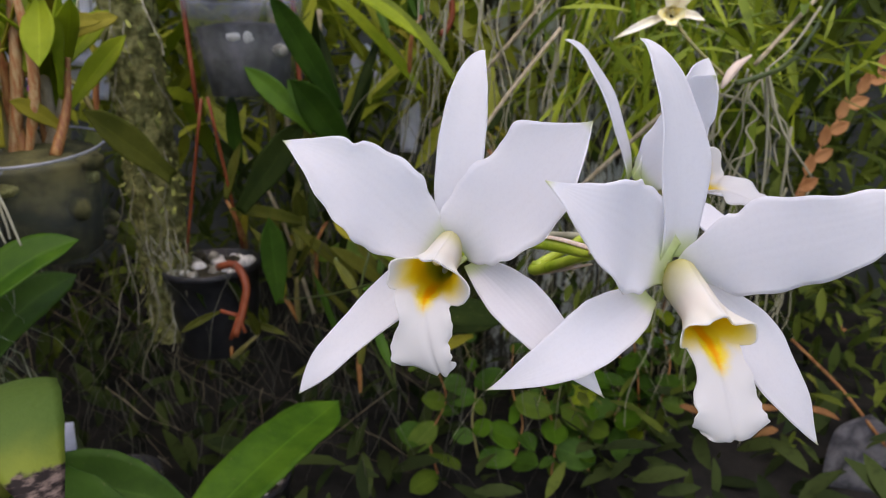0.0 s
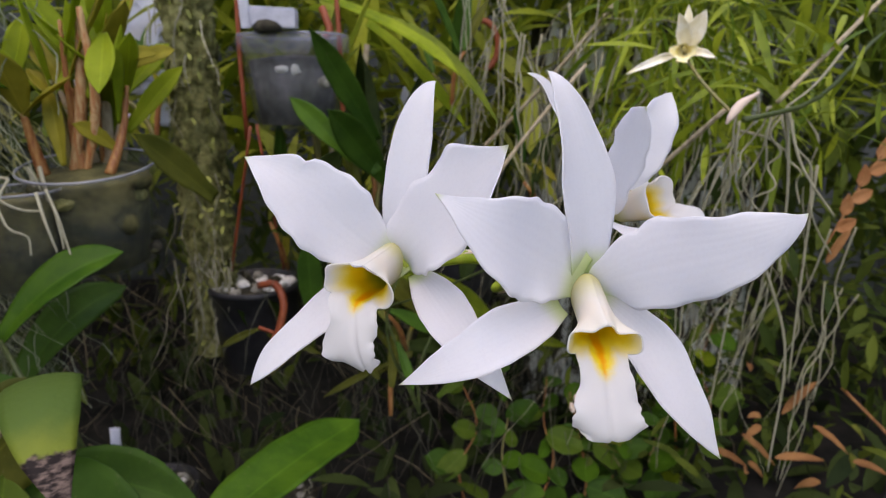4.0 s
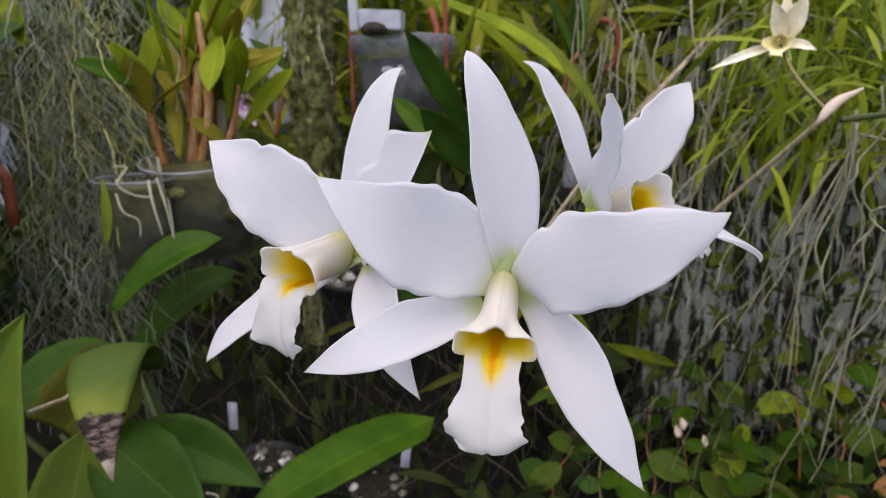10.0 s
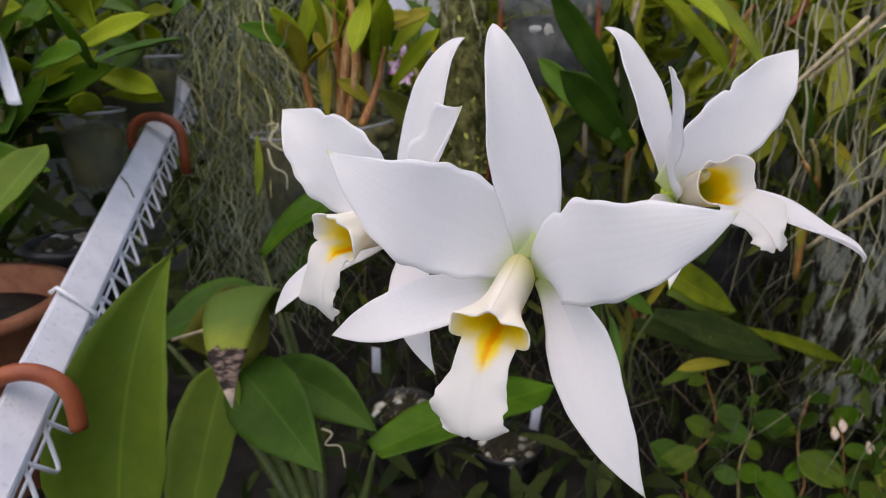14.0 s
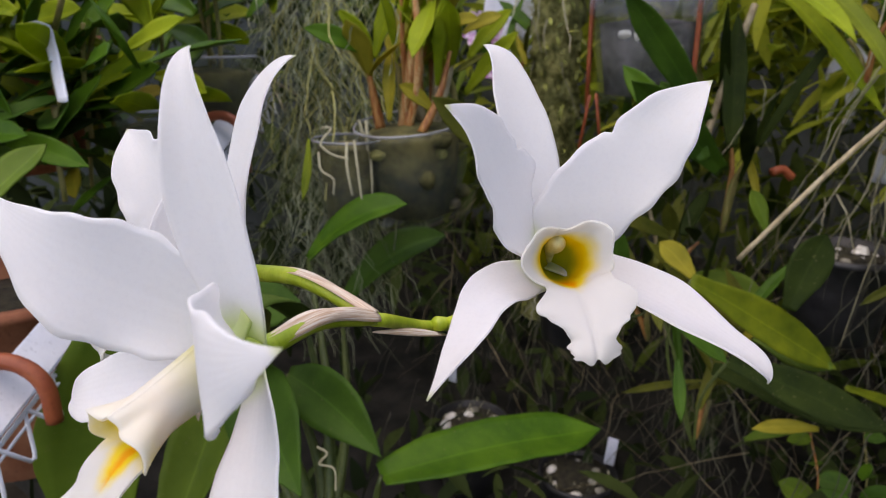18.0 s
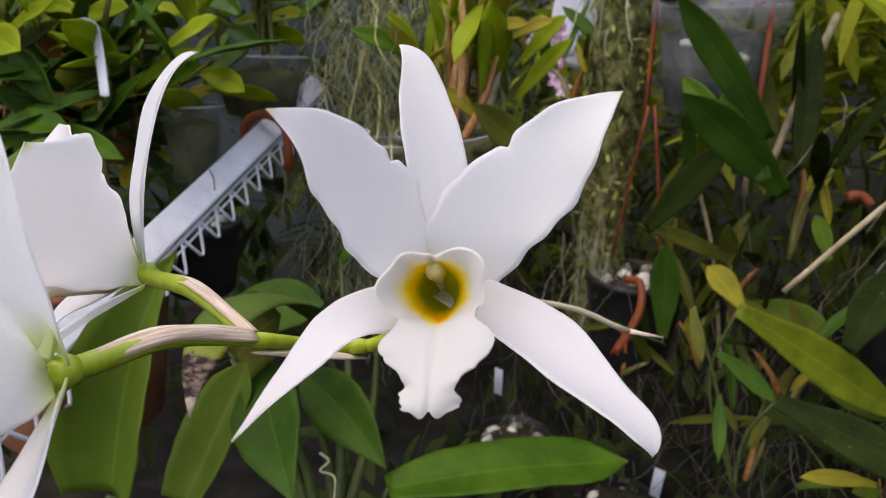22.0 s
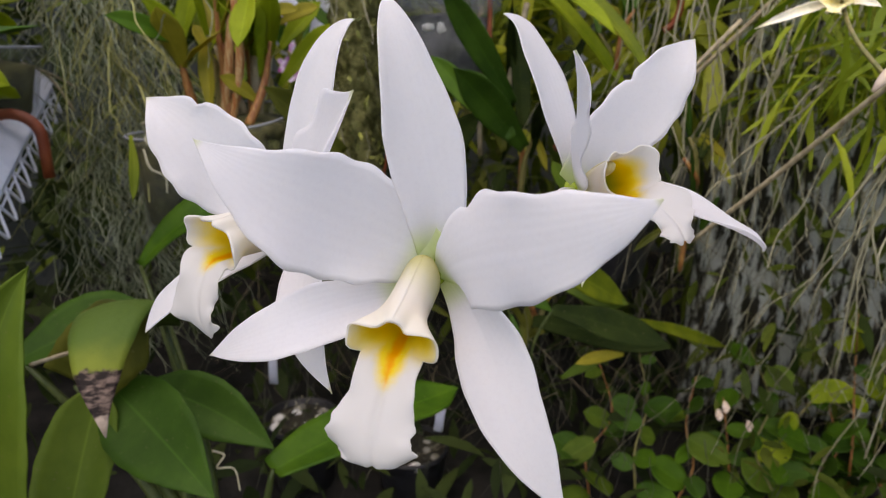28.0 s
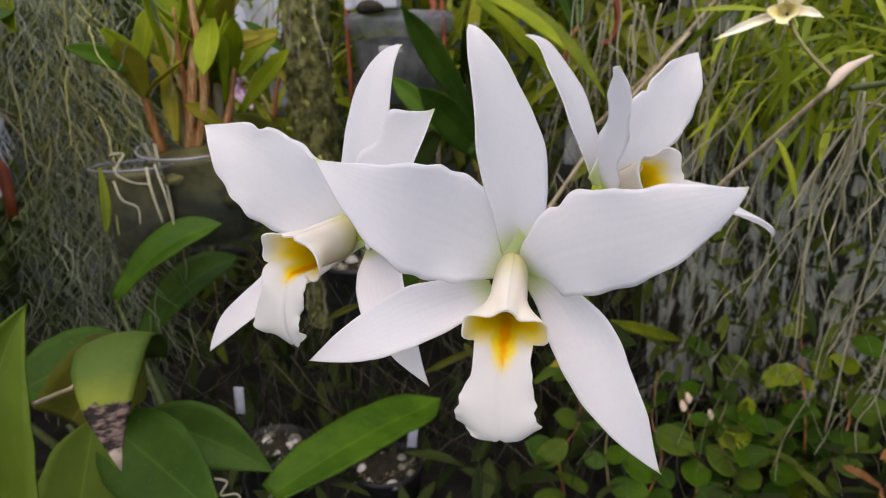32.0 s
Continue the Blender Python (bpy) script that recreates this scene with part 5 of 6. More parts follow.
for k, (a, b, c) in enumerate((((0.3892, 0.2498, 1.3197), (0.4012, 0.236, 1.2679), (0.4303, 0.224, 1.2231)), ((0.3892, 0.2498, 1.3197), (0.4005, 0.2521, 1.2505), (0.4068, 0.2586, 1.1583)), ((0.3701, 0.2942, 1.2918), (0.3514, 0.3132, 1.2462), (0.3286, 0.3198, 1.1931)), ((0.3701, 0.2942, 1.2918), (0.3662, 0.3046, 1.253), (0.3774, 0.3182, 1.1875)), ((0.3728, 0.2949, 1.2944), (0.4074, 0.3028, 1.2857), (0.4348, 0.3085, 1.2687)), ((0.4204, 0.3106, 1.1596), (0.4602, 0.3161, 1.064), (0.4603, 0.3139, 0.9003)), ((0.4496, 0.2857, 1.2609), (0.451, 0.2887, 1.1945), (0.463, 0.3037, 1.0176)), ((0.3917, 0.3658, 1.2499), (0.3785, 0.3845, 1.1646), (0.387, 0.4147, 1.0059)), ((0.435, 0.3312, 1.2373), (0.4275, 0.3471, 1.1802), (0.4216, 0.3931, 0.9251)), ((0.4615, 0.2843, 1.3723), (0.4039, 0.2523, 1.3291), (0.3892, 0.2498, 1.3197)))):
    tagged(part("aerial_root", tube(curve([a, b, c], 18), [0.0017 - 0.0008 * i / 17 for i in range(18)], 6), ROOT), "long pale aerial root hanging freely", "root", "hanging aerial roots")


root_rnd = random.Random(17)


def hanging_root(a, m, b, r=0.0017):
    """A long root that wavers between its three places."""
    rough = curve([a, m, b], 7) + np.array([[root_rnd.gauss(0, 0.0045) for _ in range(3)] for _ in range(7)]) * np.array([[0.2], [1], [1], [1], [1], [1], [1]])
    tagged(part("aerial_root", tube(curve(rough, 26), [(r - 0.0009 * i / 25) * (1 + 0.2 * math.sin(i * 0.9)) for i in range(26)], 6), ROOT), "long pale aerial root hanging freely", "root", "hanging aerial roots")


for trio in (((0.4401, 0.6735, 1.3427), (0.3546, 0.6504, 1.2477), (0.2692, 0.6229, 1.1369)), ((0.4187, 0.701, 1.3055), (0.3281, 0.6754, 1.2052), (0.2199, 0.646, 1.0664)), ((0.4562, 0.6421, 1.293), (0.403, 0.624, 1.1914), (0.3442, 0.5974, 1.0629)), ((0.4907, 0.6237, 1.2764), (0.4483, 0.6016, 1.1519), (0.4031, 0.5935, 1.0032)), ((0.4017, 0.744, 1.3977), (0.3529, 0.7249, 1.289), (0.3263, 0.7092, 1.1753)), ((0.3658, 0.749, 1.3283), (0.3411, 0.7219, 1.2487), (0.3527, 0.7136, 1.1326)), ((0.4726, 0.6329, 1.247), (0.4608, 0.6064, 1.121), (0.4614, 0.5935, 0.9582))):
    hanging_root(*trio)
for trio in (((0.3894, 0.7825, 1.4318), (0.3298, 0.7631, 1.3689), (0.3012, 0.7513, 1.271)), ((0.5056, 0.6455, 1.1903), (0.437, 0.6405, 1.0709), (0.346, 0.6439, 0.9613)), ((0.3076, 0.7214, 1.456), (0.3216, 0.6884, 1.3382), (0.3678, 0.6677, 1.2008)), ((0.4113, 0.7087, 1.4474), (0.3649, 0.6841, 1.3381), (0.3141, 0.6662, 1.1751)), ((0.5519, 0.5532, 1.308), (0.5176, 0.5565, 1.2299), (0.4977, 0.5587, 1.1144)), ((0.5876, 0.5557, 1.3306), (0.6086, 0.5312, 1.2473), (0.6062, 0.5185, 1.1214)), ((0.5337, 0.5672, 1.3534), (0.4487, 0.6451, 1.4181), (0.3588, 0.7095, 1.4307))):
    hanging_root(*trio)
strands("root_curtain", [tuple(v) for v in [(x, y, z) for x, y, z in cloud(34, (0.16, 0.75, 1.30), (0.66, 1.15, 1.62), 21)]], 0.50, 0.55, 0.0016, ROOT, "curtain of long pale aerial roots hanging between the leaves", "roots", None, 7, 16, 0.055, (0.02, 0.02))
strands("root_tangle", cloud(50, (0.34, 0.62, 0.92), (0.75, 1.0, 1.24), 22), 0.40, 0.6, 0.0012, ROOT, "tangle of thin pale roots low among the leaves", "roots", None, 8, 12, 0.05, (0.02, 0.02))
strands("thin_roots", cloud(420, (-0.55, 0.60, 0.62), (0.45, 1.25, 1.22), 23), 0.28, 0.5, 0.0008, DIM_ROOT, "thin grey roots and stems, dimmed in colour for the shade", "roots", None, 9, 11, 0.06, (0.02, 0.02))

# ---- leafy masses behind ----
foliage("narrow_leaf_bush", cloud(560, (0.36, 0.50, 1.25), (0.62, 0.90, 1.58), 31), 0.085, GRASS_LEAF, "bush of narrow bright green leaves hanging among roots", "foliage", 31, 0.10, 0.3, 0.5)
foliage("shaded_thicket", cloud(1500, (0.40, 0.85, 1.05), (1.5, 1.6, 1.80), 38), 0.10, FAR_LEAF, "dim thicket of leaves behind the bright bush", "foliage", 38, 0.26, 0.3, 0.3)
foliage("leafy_thicket", cloud(1700, (-0.60, 0.98, 1.22), (0.60, 1.5, 1.85), 32), 0.13, BRIGHT_LEAF, "thicket of yellow-green orchid leaves behind the pots, brightened as if lit from above", "foliage", 32, 0.20, 0.1, 0.3)
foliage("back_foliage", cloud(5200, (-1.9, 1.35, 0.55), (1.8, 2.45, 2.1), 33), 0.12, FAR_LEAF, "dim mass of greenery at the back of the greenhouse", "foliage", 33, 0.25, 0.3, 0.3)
# The next two masses carry their shade in a near-black leaf colour.
foliage("low_undergrowth", cloud(950, (-0.7, 0.36, 0.50), (1.5, 1.5, 0.72), 34), 0.08, SHADE_LEAF, "low undergrowth between the pots, leaves coloured dark for shade", "foliage", 34, 0.32, 0.0, 0.4)
foliage("side_foliage", cloud(1500, (-1.6, -0.1, 0.6), (-0.66, 1.3, 1.75), 35), 0.11, SHADE_LEAF, "greenery beside the bench, its shade put into the leaf colour", "foliage", 35, 0.24, 0.2, 0.3)
foliage("right_low_bush", cloud(1000, (0.35, 0.62, 0.60), (1.25, 1.25, 1.10), 36), 0.055, LOW_LEAF, "low bush of small green leaves and roots", "foliage", 36, 0.3, 0.2, 0.3)
strands("dry_twigs", cloud(220, (-0.7, 0.75, 0.62), (0.9, 1.4, 1.05), 37), 0.22, 1.6, 0.0012, TWIG, "fine dry twigs and stems in the undergrowth", "twigs", None, 10, 9, 0.10, (0.02, 0.02))

# ---- round-leaved plant ----
rp = thing("round_leaf_plant", "low plant with rounded mid-green leaves on orange stems", "plant", (0.501, 0.7628, 0.6191))
rnd = random.Random(12)
spots = (((0.2212, 0.8173, 0.8116), (0.2257, 0.711, 0.6108)), ((0.3691, 0.7883, 0.7587), (0.3596, 0.6867, 0.5702)), ((0.4663, 0.7757, 0.7481), (0.4324, 0.6794, 0.57)), ((0.4055, 0.8167, 0.8478), (0.436, 0.7094, 0.6502)), ((0.5429, 0.8532, 0.9169), (0.5491, 0.7301, 0.6692)), ((0.6259, 0.8152, 0.8845), (0.5875, 0.7177, 0.6815)), ((0.4743, 0.7749, 0.8082), (0.4858, 0.6988, 0.6629)), ((0.30, 0.80, 0.80), (0.29, 0.70, 0.60)), ((0.52, 0.80, 0.78), (0.52, 0.71, 0.60)), ((0.60, 0.83, 0.80), (0.57, 0.74, 0.58)), ((0.16, 0.83, 0.78), (0.15, 0.72, 0.58)))
for k, (top, foot) in enumerate(spots):
    bend = [Vector(foot).lerp(Vector(top), q) + Vector((rnd.gauss(0, 0.014), rnd.gauss(0, 0.010), 0)) * (q > 0) for q in (0, 0.3, 0.6, 1.0)]
    cane = curve(bend, 14)
    part("stem", tube(cane, [0.0022 - 0.0001 * i for i in range(14)], 7), CANE_RED if k % 3 else CANE, rp)
    for i in range(9):
        b = Vector(cane[int(13 * (i + 0.5) / 9)])
        az, rise = 2.4 * i + k + rnd.gauss(0, 0.5), rnd.uniform(-0.5, 0.6)
        ln = rnd.uniform(0.034, 0.078) * (1.1 - 0.3 * i / 8)
        way = Vector((math.cos(az) * math.cos(rise), math.sin(az) * math.cos(rise) * 0.8 - 0.2, math.sin(rise)))
        leaf("leaf", tuple(b), tuple(b + way * ln), ln * 1000 * rnd.uniform(0.55, 0.8), rnd.choice((LEAF_MID, LEAF_NEAR, LEAF_DARK, LEAF_MID, LEAF_LIGHT if foot[0] > 0.38 else LEAF_DARK)), "", (rnd.gauss(0, 0.5), -0.6 + rnd.gauss(0, 0.3), 0.8), (0, 0, 3), parent=rp, seed=k * 12 + i, shape=(0.8, 1.0, 0.95, 0.66), fold=0.15, cup=rnd.uniform(-0.1, 0.25))

# ---- dry orange sprig ----
sprig = thing("dry_leaf_sprig", "sprig of dry orange-brown leaves", "leaves", (0.5522, 0.4039, 1.1705))
twig_line = curve([(0.5577, 0.4064, 1.1481), (0.6160, 0.4262, 1.2385), (0.6920, 0.4394, 1.3204)], 12)
for k in range(1, 12):
    foot = Vector(twig_line[k])
    way = Vector(twig_line[k] - twig_line[k - 1]).normalized()
    out = way.cross(Vector((0, -1, 0))) * (1 if k % 2 else -1)
    leaf("leaf", tuple(foot), tuple(foot + way * 0.024 + out * 0.014 + Vector((0, -0.006, 0))), 17, LEAF_DRY, "", (0, -1, 0.2), (2, 0, 0), parent=sprig, seed=k, shape=(0.9, 1, 0.85, 0.5))
part("stem", tube(twig_line, 0.0013, 6), CANE_RED, sprig)
dl = thing("dry_leaf_litter", "dry orange-brown leaves caught among the roots", "leaves", (0.6203, 0.5265, 0.8458))
for a, b in (((0.6121, 0.5276, 0.8498), (0.6701, 0.5395, 0.8953)), ((0.5182, 0.5417, 0.7849), (0.571, 0.5338, 0.756)), ((0.5652, 0.547, 0.8055), (0.6163, 0.5337, 0.7559)), ((0.5995, 0.5107, 0.7859), (0.678, 0.5082, 0.7778)), ((0.6616, 0.5221, 0.8298), (0.7153, 0.5102, 0.7857)), ((0.6546, 0.538, 1.084), (0.6939, 0.5499, 1.1294))):
    leaf("leaf", a, b, 13, LEAF_BROWN, "", (0.3, -0.6, 0.8), (0, 0, 6), parent=dl, seed=int(1000 * abs(a[0])), shape=(0.9, 1, 0.9, 0.6))

litter = random.Random(28)
for k in range(12):
    a = Vector((litter.uniform(0.54, 0.76), litter.uniform(0.49, 0.58), litter.uniform(0.72, 0.93)))
    b = a + Vector((litter.uniform(-0.05, 0.05), litter.uniform(-0.02, 0.02), litter.uniform(-0.04, 0.02)))
    leaf("leaf", tuple(a), tuple(b), litter.uniform(9, 15), litter.choice((LEAF_BROWN, LEAF_BROWN, LEAF_OLIVE)), "", (litter.gauss(0, 0.4), -0.7, 0.6), (0, 0, 6), parent=dl, seed=k, shape=(0.9, 1, 0.9, 0.6))
for k in range(12):
    a = Vector((litter.uniform(0.50, 0.74), litter.uniform(0.52, 0.62), litter.uniform(1.00, 1.16)))
    b = a + Vector((litter.gauss(-0.05, 0.03), litter.gauss(0, 0.02), -litter.uniform(0.16, 0.34)))
    rough = [a + (b - a) * q / 6 + Vector((litter.gauss(0, 0.004), litter.gauss(0, 0.004), 0)) * (q > 0) for q in range(7)]
    tagged(part("aerial_root", tube(curve(rough, 24), [(0.0009 + 0.0007 * (k % 3) / 2) * (1 - 0.4 * i / 23) for i in range(24)], 6), ROOT), "long pale aerial root hanging over dry leaves", "root", "hanging aerial roots")

# ---- pale bark slab at the back ----
bk = Vector((0.5182, 1.0432, 1.0259))
bm = bmesh.new()
N, M = 50, 26
grid = []
for i in range(N):
    grid.append([bm.verts.new((bk.x - 0.20 + 0.52 * k / (M - 1), bk.y + 0.02 * noise.noise(Vector((k * 0.9, i * 0.12, 0))) + 0.012 * noise.noise(Vector((k * 2.3, i * 0.5, 4))), bk.z - 0.42 + 0.85 * i / (N - 1))) for k in range(M)])
for a, b in zip(grid, grid[1:]):
    for k in range(M - 1):
        bm.faces.new((a[k], a[k + 1], b[k + 1], b[k]))
bmesh.ops.solidify(bm, geom=bm.faces[:], thickness=0.03)
tagged(part("bark_slab", bm, PATCHY), "dark bark slab flaked with pale grey lichen", "bark")

# ---- far side of the rail: terracotta and clear pots ----
TP = (-0.7136, 0.1249, 1.358)
tp = pot("terracotta_pot", TP, 0.115, 0.16, TERRACOTTA, "wide terracotta pot of leafy plants", 0.010, 0.85, 0.010, 0.75)
for place, r in (((-0.5337, 0.3014, 1.333), 0.062), ((-0.442, 0.162, 1.284), 0.032)):
    q = pot("clear_pot", place, r, 0.08, CLEAR, "clear plastic pot of young leafy plants", 0.003, 0.75, group="clear pots by the rail")
tb = thing("plant_label", "curled white plastic plant label standing in a pot", "tag", (-0.5136, 0.0977, 1.304))
line = curve([(-0.4002, 0.0626, 1.299), (-0.4087, 0.0654, 1.3249), (-0.4164, 0.0674, 1.3473), (-0.418, 0.0648, 1.3621), (-0.4204, 0.0562, 1.3653)], 16)
part("label_strip", sheet([tuple(q + np.array((k * 0.0068, k * 0.0015, 0.0012 * k * k))) for q in line for k in (-1, -0.5, 0, 0.5, 1)], 16, 5, 0.0009), TAG, tb)
rnd = random.Random(14)
for name, centre, n, h, mats, label in (("leafy_plant", (TP[0], TP[1], TP[2] - 0.02), 24, 0.14, (LEAF_MID, LEAF_LIGHT, LEAF_DARK), "leafy green plant in a terracotta pot"), ("leafy_plant", (-0.5337, 0.3014, 1.313), 18, 0.12, (LEAF_LIGHT, LEAF_MID), "young leafy plant in a clear pot"), ("leafy_plant", (-0.43, 0.150, 1.28), 12, 0.11, (LEAF_LIGHT, LEAF_MID), "young leafy plant in a clear pot"), ("leafy_plant", (-0.6309, 0.1996, 1.1903), 16, 0.15, (LEAF_LIGHT, LEAF_MID, LEAF_YELLOW), "leafy green plant behind the rail"), ("leafy_plant", (-0.5121, 0.0122, 1.2253), 30, 0.13, (LEAF_DARK, LEAF_SHADE, LEAF_MID), "dark-leaved plant behind the rail"), ("leafy_plant", (-0.5262, 0.0404, 1.2887), 20, 0.10, (LEAF_LIGHT, LEAF_MID, LEAF_LIGHT), "bright leafy plant before a terracotta pot"), ("leafy_plant", (-0.508, 0.098, 1.2867), 16, 0.10, (LEAF_MID, LEAF_DARK, LEAF_LIGHT), "leafy green plant behind the rail"), ("leafy_plant", (-0.4663, 0.1286, 1.2867), 18, 0.08, (LEAF_LIGHT, LEAF_LIGHT, LEAF_MID), "bright leafy plant behind the rail"), ("leafy_plant", (-0.4755, 0.049, 1.2338), 14, 0.06, (LEAF_MID, LEAF_DARK), "dark-leaved plant behind the rail"), ("leafy_plant", (-0.5408, 0.2821, 1.3535), 16, 0.10, (LEAF_LIGHT, LEAF_MID), "young leafy plant behind the rail")):
    lp = thing(name, label, "plant", centre, "leafy plants behind the rail")
    for k in range(n):
        az = rnd.uniform(0, 6.3)
        b = (centre[0] + rnd.gauss(0, 0.03), centre[1] + rnd.gauss(0, 0.03), centre[2] + rnd.uniform(0, h))
        ln = rnd.uniform(0.06, 0.12)
        up = rnd.uniform(-0.3, 1.0)
        t = (b[0] + ln * math.cos(az) * math.cos(up), b[1] + ln * math.sin(az) * math.cos(up), b[2] + ln * math.sin(up))
        leaf("leaf", b, t, rnd.uniform(22, 36), rnd.choice(mats), "", (0.3 * math.cos(az), -0.8, 0.7), (0, 0, 8), (0, 0, 3), parent=lp, seed=k)
    for k in range(0 if centre[0] == -0.43 else 2):
        x, y = centre[0] + rnd.gauss(0, 0.02), centre[1] + rnd.gauss(0, 0.02)
        part("stem", tube(curve([(x, y, centre[2] - 0.03), (x + rnd.gauss(0, 0.01), y, centre[2] + h / 2), (x + rnd.gauss(0, 0.02), y, centre[2] + h)], 8), 0.0026, 8), CANE, lp)
# Added pale sheet, standing in for a bright glimpse of sky behind the canes.
BZ = (-0.4472, 1.0339, 1.409)
tagged(part("bright_gap_sheet", blade((BZ[0], BZ[1], BZ[2] - 0.09), (BZ[0] + 0.02, BZ[1], BZ[2] + 0.16), (0, -1, 0.1), root=38, port=(40, 42, 42, 36), rows=12, cols=7, thick=0.002), TAG), "pale sheet added for the bright glimpses between the canes", "sheet")


# ---- by the clear pot: creeping roots, a yellow leaf ----
def creeping(points, r, label="thick pale root hanging over a pot"):
    tagged(part("aerial_root", tube(curve(points, 26), [0.48 * r * (1 - 0.35 * k / 25) for k in range(26)], 8), ROOT), label, "root", "roots over the clear pots")


for line, r in (
        (((-0.3464, 0.3228, 1.2435), (-0.3439, 0.3139, 1.2554), (-0.3282, 0.3128, 1.257), (-0.3294, 0.2973, 1.2403), (-0.3165, 0.3042, 1.229), (-0.3021, 0.3131, 1.2255)), 0.0035),
        (((-0.3311, 0.2946, 1.2319), (-0.3186, 0.2874, 1.213), (-0.3082, 0.2929, 1.2052), (-0.306, 0.2903, 1.188)), 0.0026),
        (((-0.3052, 0.314, 1.2432), (-0.2968, 0.3039, 1.2225), (-0.2881, 0.3018, 1.1872)), 0.0036),
        (((-0.2983, 0.3187, 1.2451), (-0.2863, 0.3098, 1.2187), (-0.2787, 0.3067, 1.1834)), 0.0032)):
    creeping(line, r)
leaf("yellow_leaf", (-0.341, 0.29, 1.2468), (-0.3262, 0.2623, 1.1832), 10, LEAF_GOLD, "narrow yellowing leaf hanging beside a clear pot", (0.8, -1, 0.2), (4, 0, 0), seed=61)
pot("clear_pot", (-0.3596, 0.3738, 1.2364), 0.044, 0.11, CLEAR, "small hazy clear pot with thick roots over its rim", 0.003, 0.9)

# ---- about the rail: terracotta, a black pot of stones, a near leaf ----
pot("terracotta_pot", (-0.560, 0.050, 1.105), 0.115, 0.20, TERRACOTTA, "plain terracotta pot below the white rail", 0.008, 0.85, 0.008, 0.78)
stone_pot = pot("small_black_pot", (-0.585, 0.225, 1.118), 0.055, 0.10, BLACK, "small black pot topped with yellowish stones", 0.002, 0.92, group="small black pots")
stones_on(stone_pot, (-0.585, 0.215, 1.108), 0.045, 16, 0.010, 9)
leaf("green_leaf", (-0.2503, -0.074, 1.2418), (-0.261, -0.0135, 1.2835), 30, LEAF_NEAR, "pointed green leaf rising behind the rail", (0.3, -0.9, 0.4), (0, 0, 6), seed=62, root=0.5)
for line in (((-0.2205, 0.0241, 1.1345), (-0.2163, 0.0435, 1.1324), (-0.2116, 0.0489, 1.1333), (-0.2139, 0.0648, 1.1384)), ((-0.2131, 0.0659, 1.139), (-0.2126, 0.0564, 1.1348), (-0.2115, 0.0487, 1.1329))):
    tagged(part("dry_stalk", tube(curve(line, 12), 0.0016, 8), STICK), "short dry tan stalk beside the burnt leaf", "stalk", "dry stalks")
creeping(((-0.155, 0.1109, 1.0222), (-0.1462, 0.1136, 1.0178), (-0.1489, 0.1063, 1.0109), (-0.1381, 0.1117, 1.0084), (-0.1291, 0.1053, 0.9935)), 0.0022, "thin white root curling under the leaves")
for q in ((0.336, 0.706, 0.778), (0.393, 0.751, 0.739), (0.345, 0.712, 0.790)):
    tagged(part("dry_flower", blade((q[0], q[1], q[2] + 0.009), (q[0] + 0.005, q[1] - 0.005, q[2] - 0.009), (0.2, -1, 0.3), (0, -4, 0), (0, -4, 0), root=2, port=(4, 6, 5, 3), rows=10, cols=7, cup=0.6, ripple=0.8, thick=0.0006), BRACT), "withered pinkish flower among round leaves", "flower", "withered flowers")


# ---- strap-leaved orchids among the roots ----
rnd = random.Random(77)


def clump(at, n, length, width, mats, label, lean=(0, 0), dry=2):
    """A tuft of upright strap leaves on short canes, with a few dry ones and loose roots."""
    x, y, z = at
    c = thing("strap_leaf_orchid", label, "plant", (x, y, z - length * 0.5), "strap-leaved orchids among the roots")
    for k in range(n):
        ln = length * rnd.uniform(0.55, 1.15)
        az, up = rnd.uniform(0, 6.283), rnd.uniform(0.35, 1.35)
        foot = (x + rnd.gauss(0, 0.022), y + rnd.gauss(0, 0.022), z - length * 0.5 + rnd.uniform(0, 0.5) * length)
        tip = (foot[0] + ln * math.cos(az) * math.cos(up) + lean[0] * ln, foot[1] + ln * math.sin(az) * math.cos(up), foot[2] + ln * math.sin(up) + lean[1] * ln)
        leaf("leaf", foot, tip, width * rnd.uniform(0.7, 1.25), rnd.choice(mats), "", (math.cos(az) * -0.6, -0.7, 0.7), (0, 0, 8), (0, 0, 3), parent=c, seed=k, root=0.45, shape=(0.85, 1.0, 0.95, 0.62))
        if k % 3 == 0:
            part("cane", tube(curve([(x, y, z - length * 0.9), (0.5 * (x + foot[0]), foot[1], foot[2] - 0.02), foot], 8), [0.003, 0.004, 0.0045, 0.0045, 0.004, 0.0035, 0.003, 0.002], 7), CANE_RED if k % 2 else CANE, c)
    for k in range(dry):
        foot = (x + rnd.gauss(0, 0.02), y - 0.01, z - length * 0.3 * rnd.random())
        leaf("dry_leaf", foot, (foot[0] + rnd.gauss(0, 0.05), foot[1] - 0.01, foot[2] - rnd.uniform(0.02, 0.07)), 12, rnd.choice((LEAF_YELLOW, LEAF_OLIVE)), "dry yellowed leaf", (0, -1, 0.2), (0, 0, 4), parent=c, seed=k)
    return c


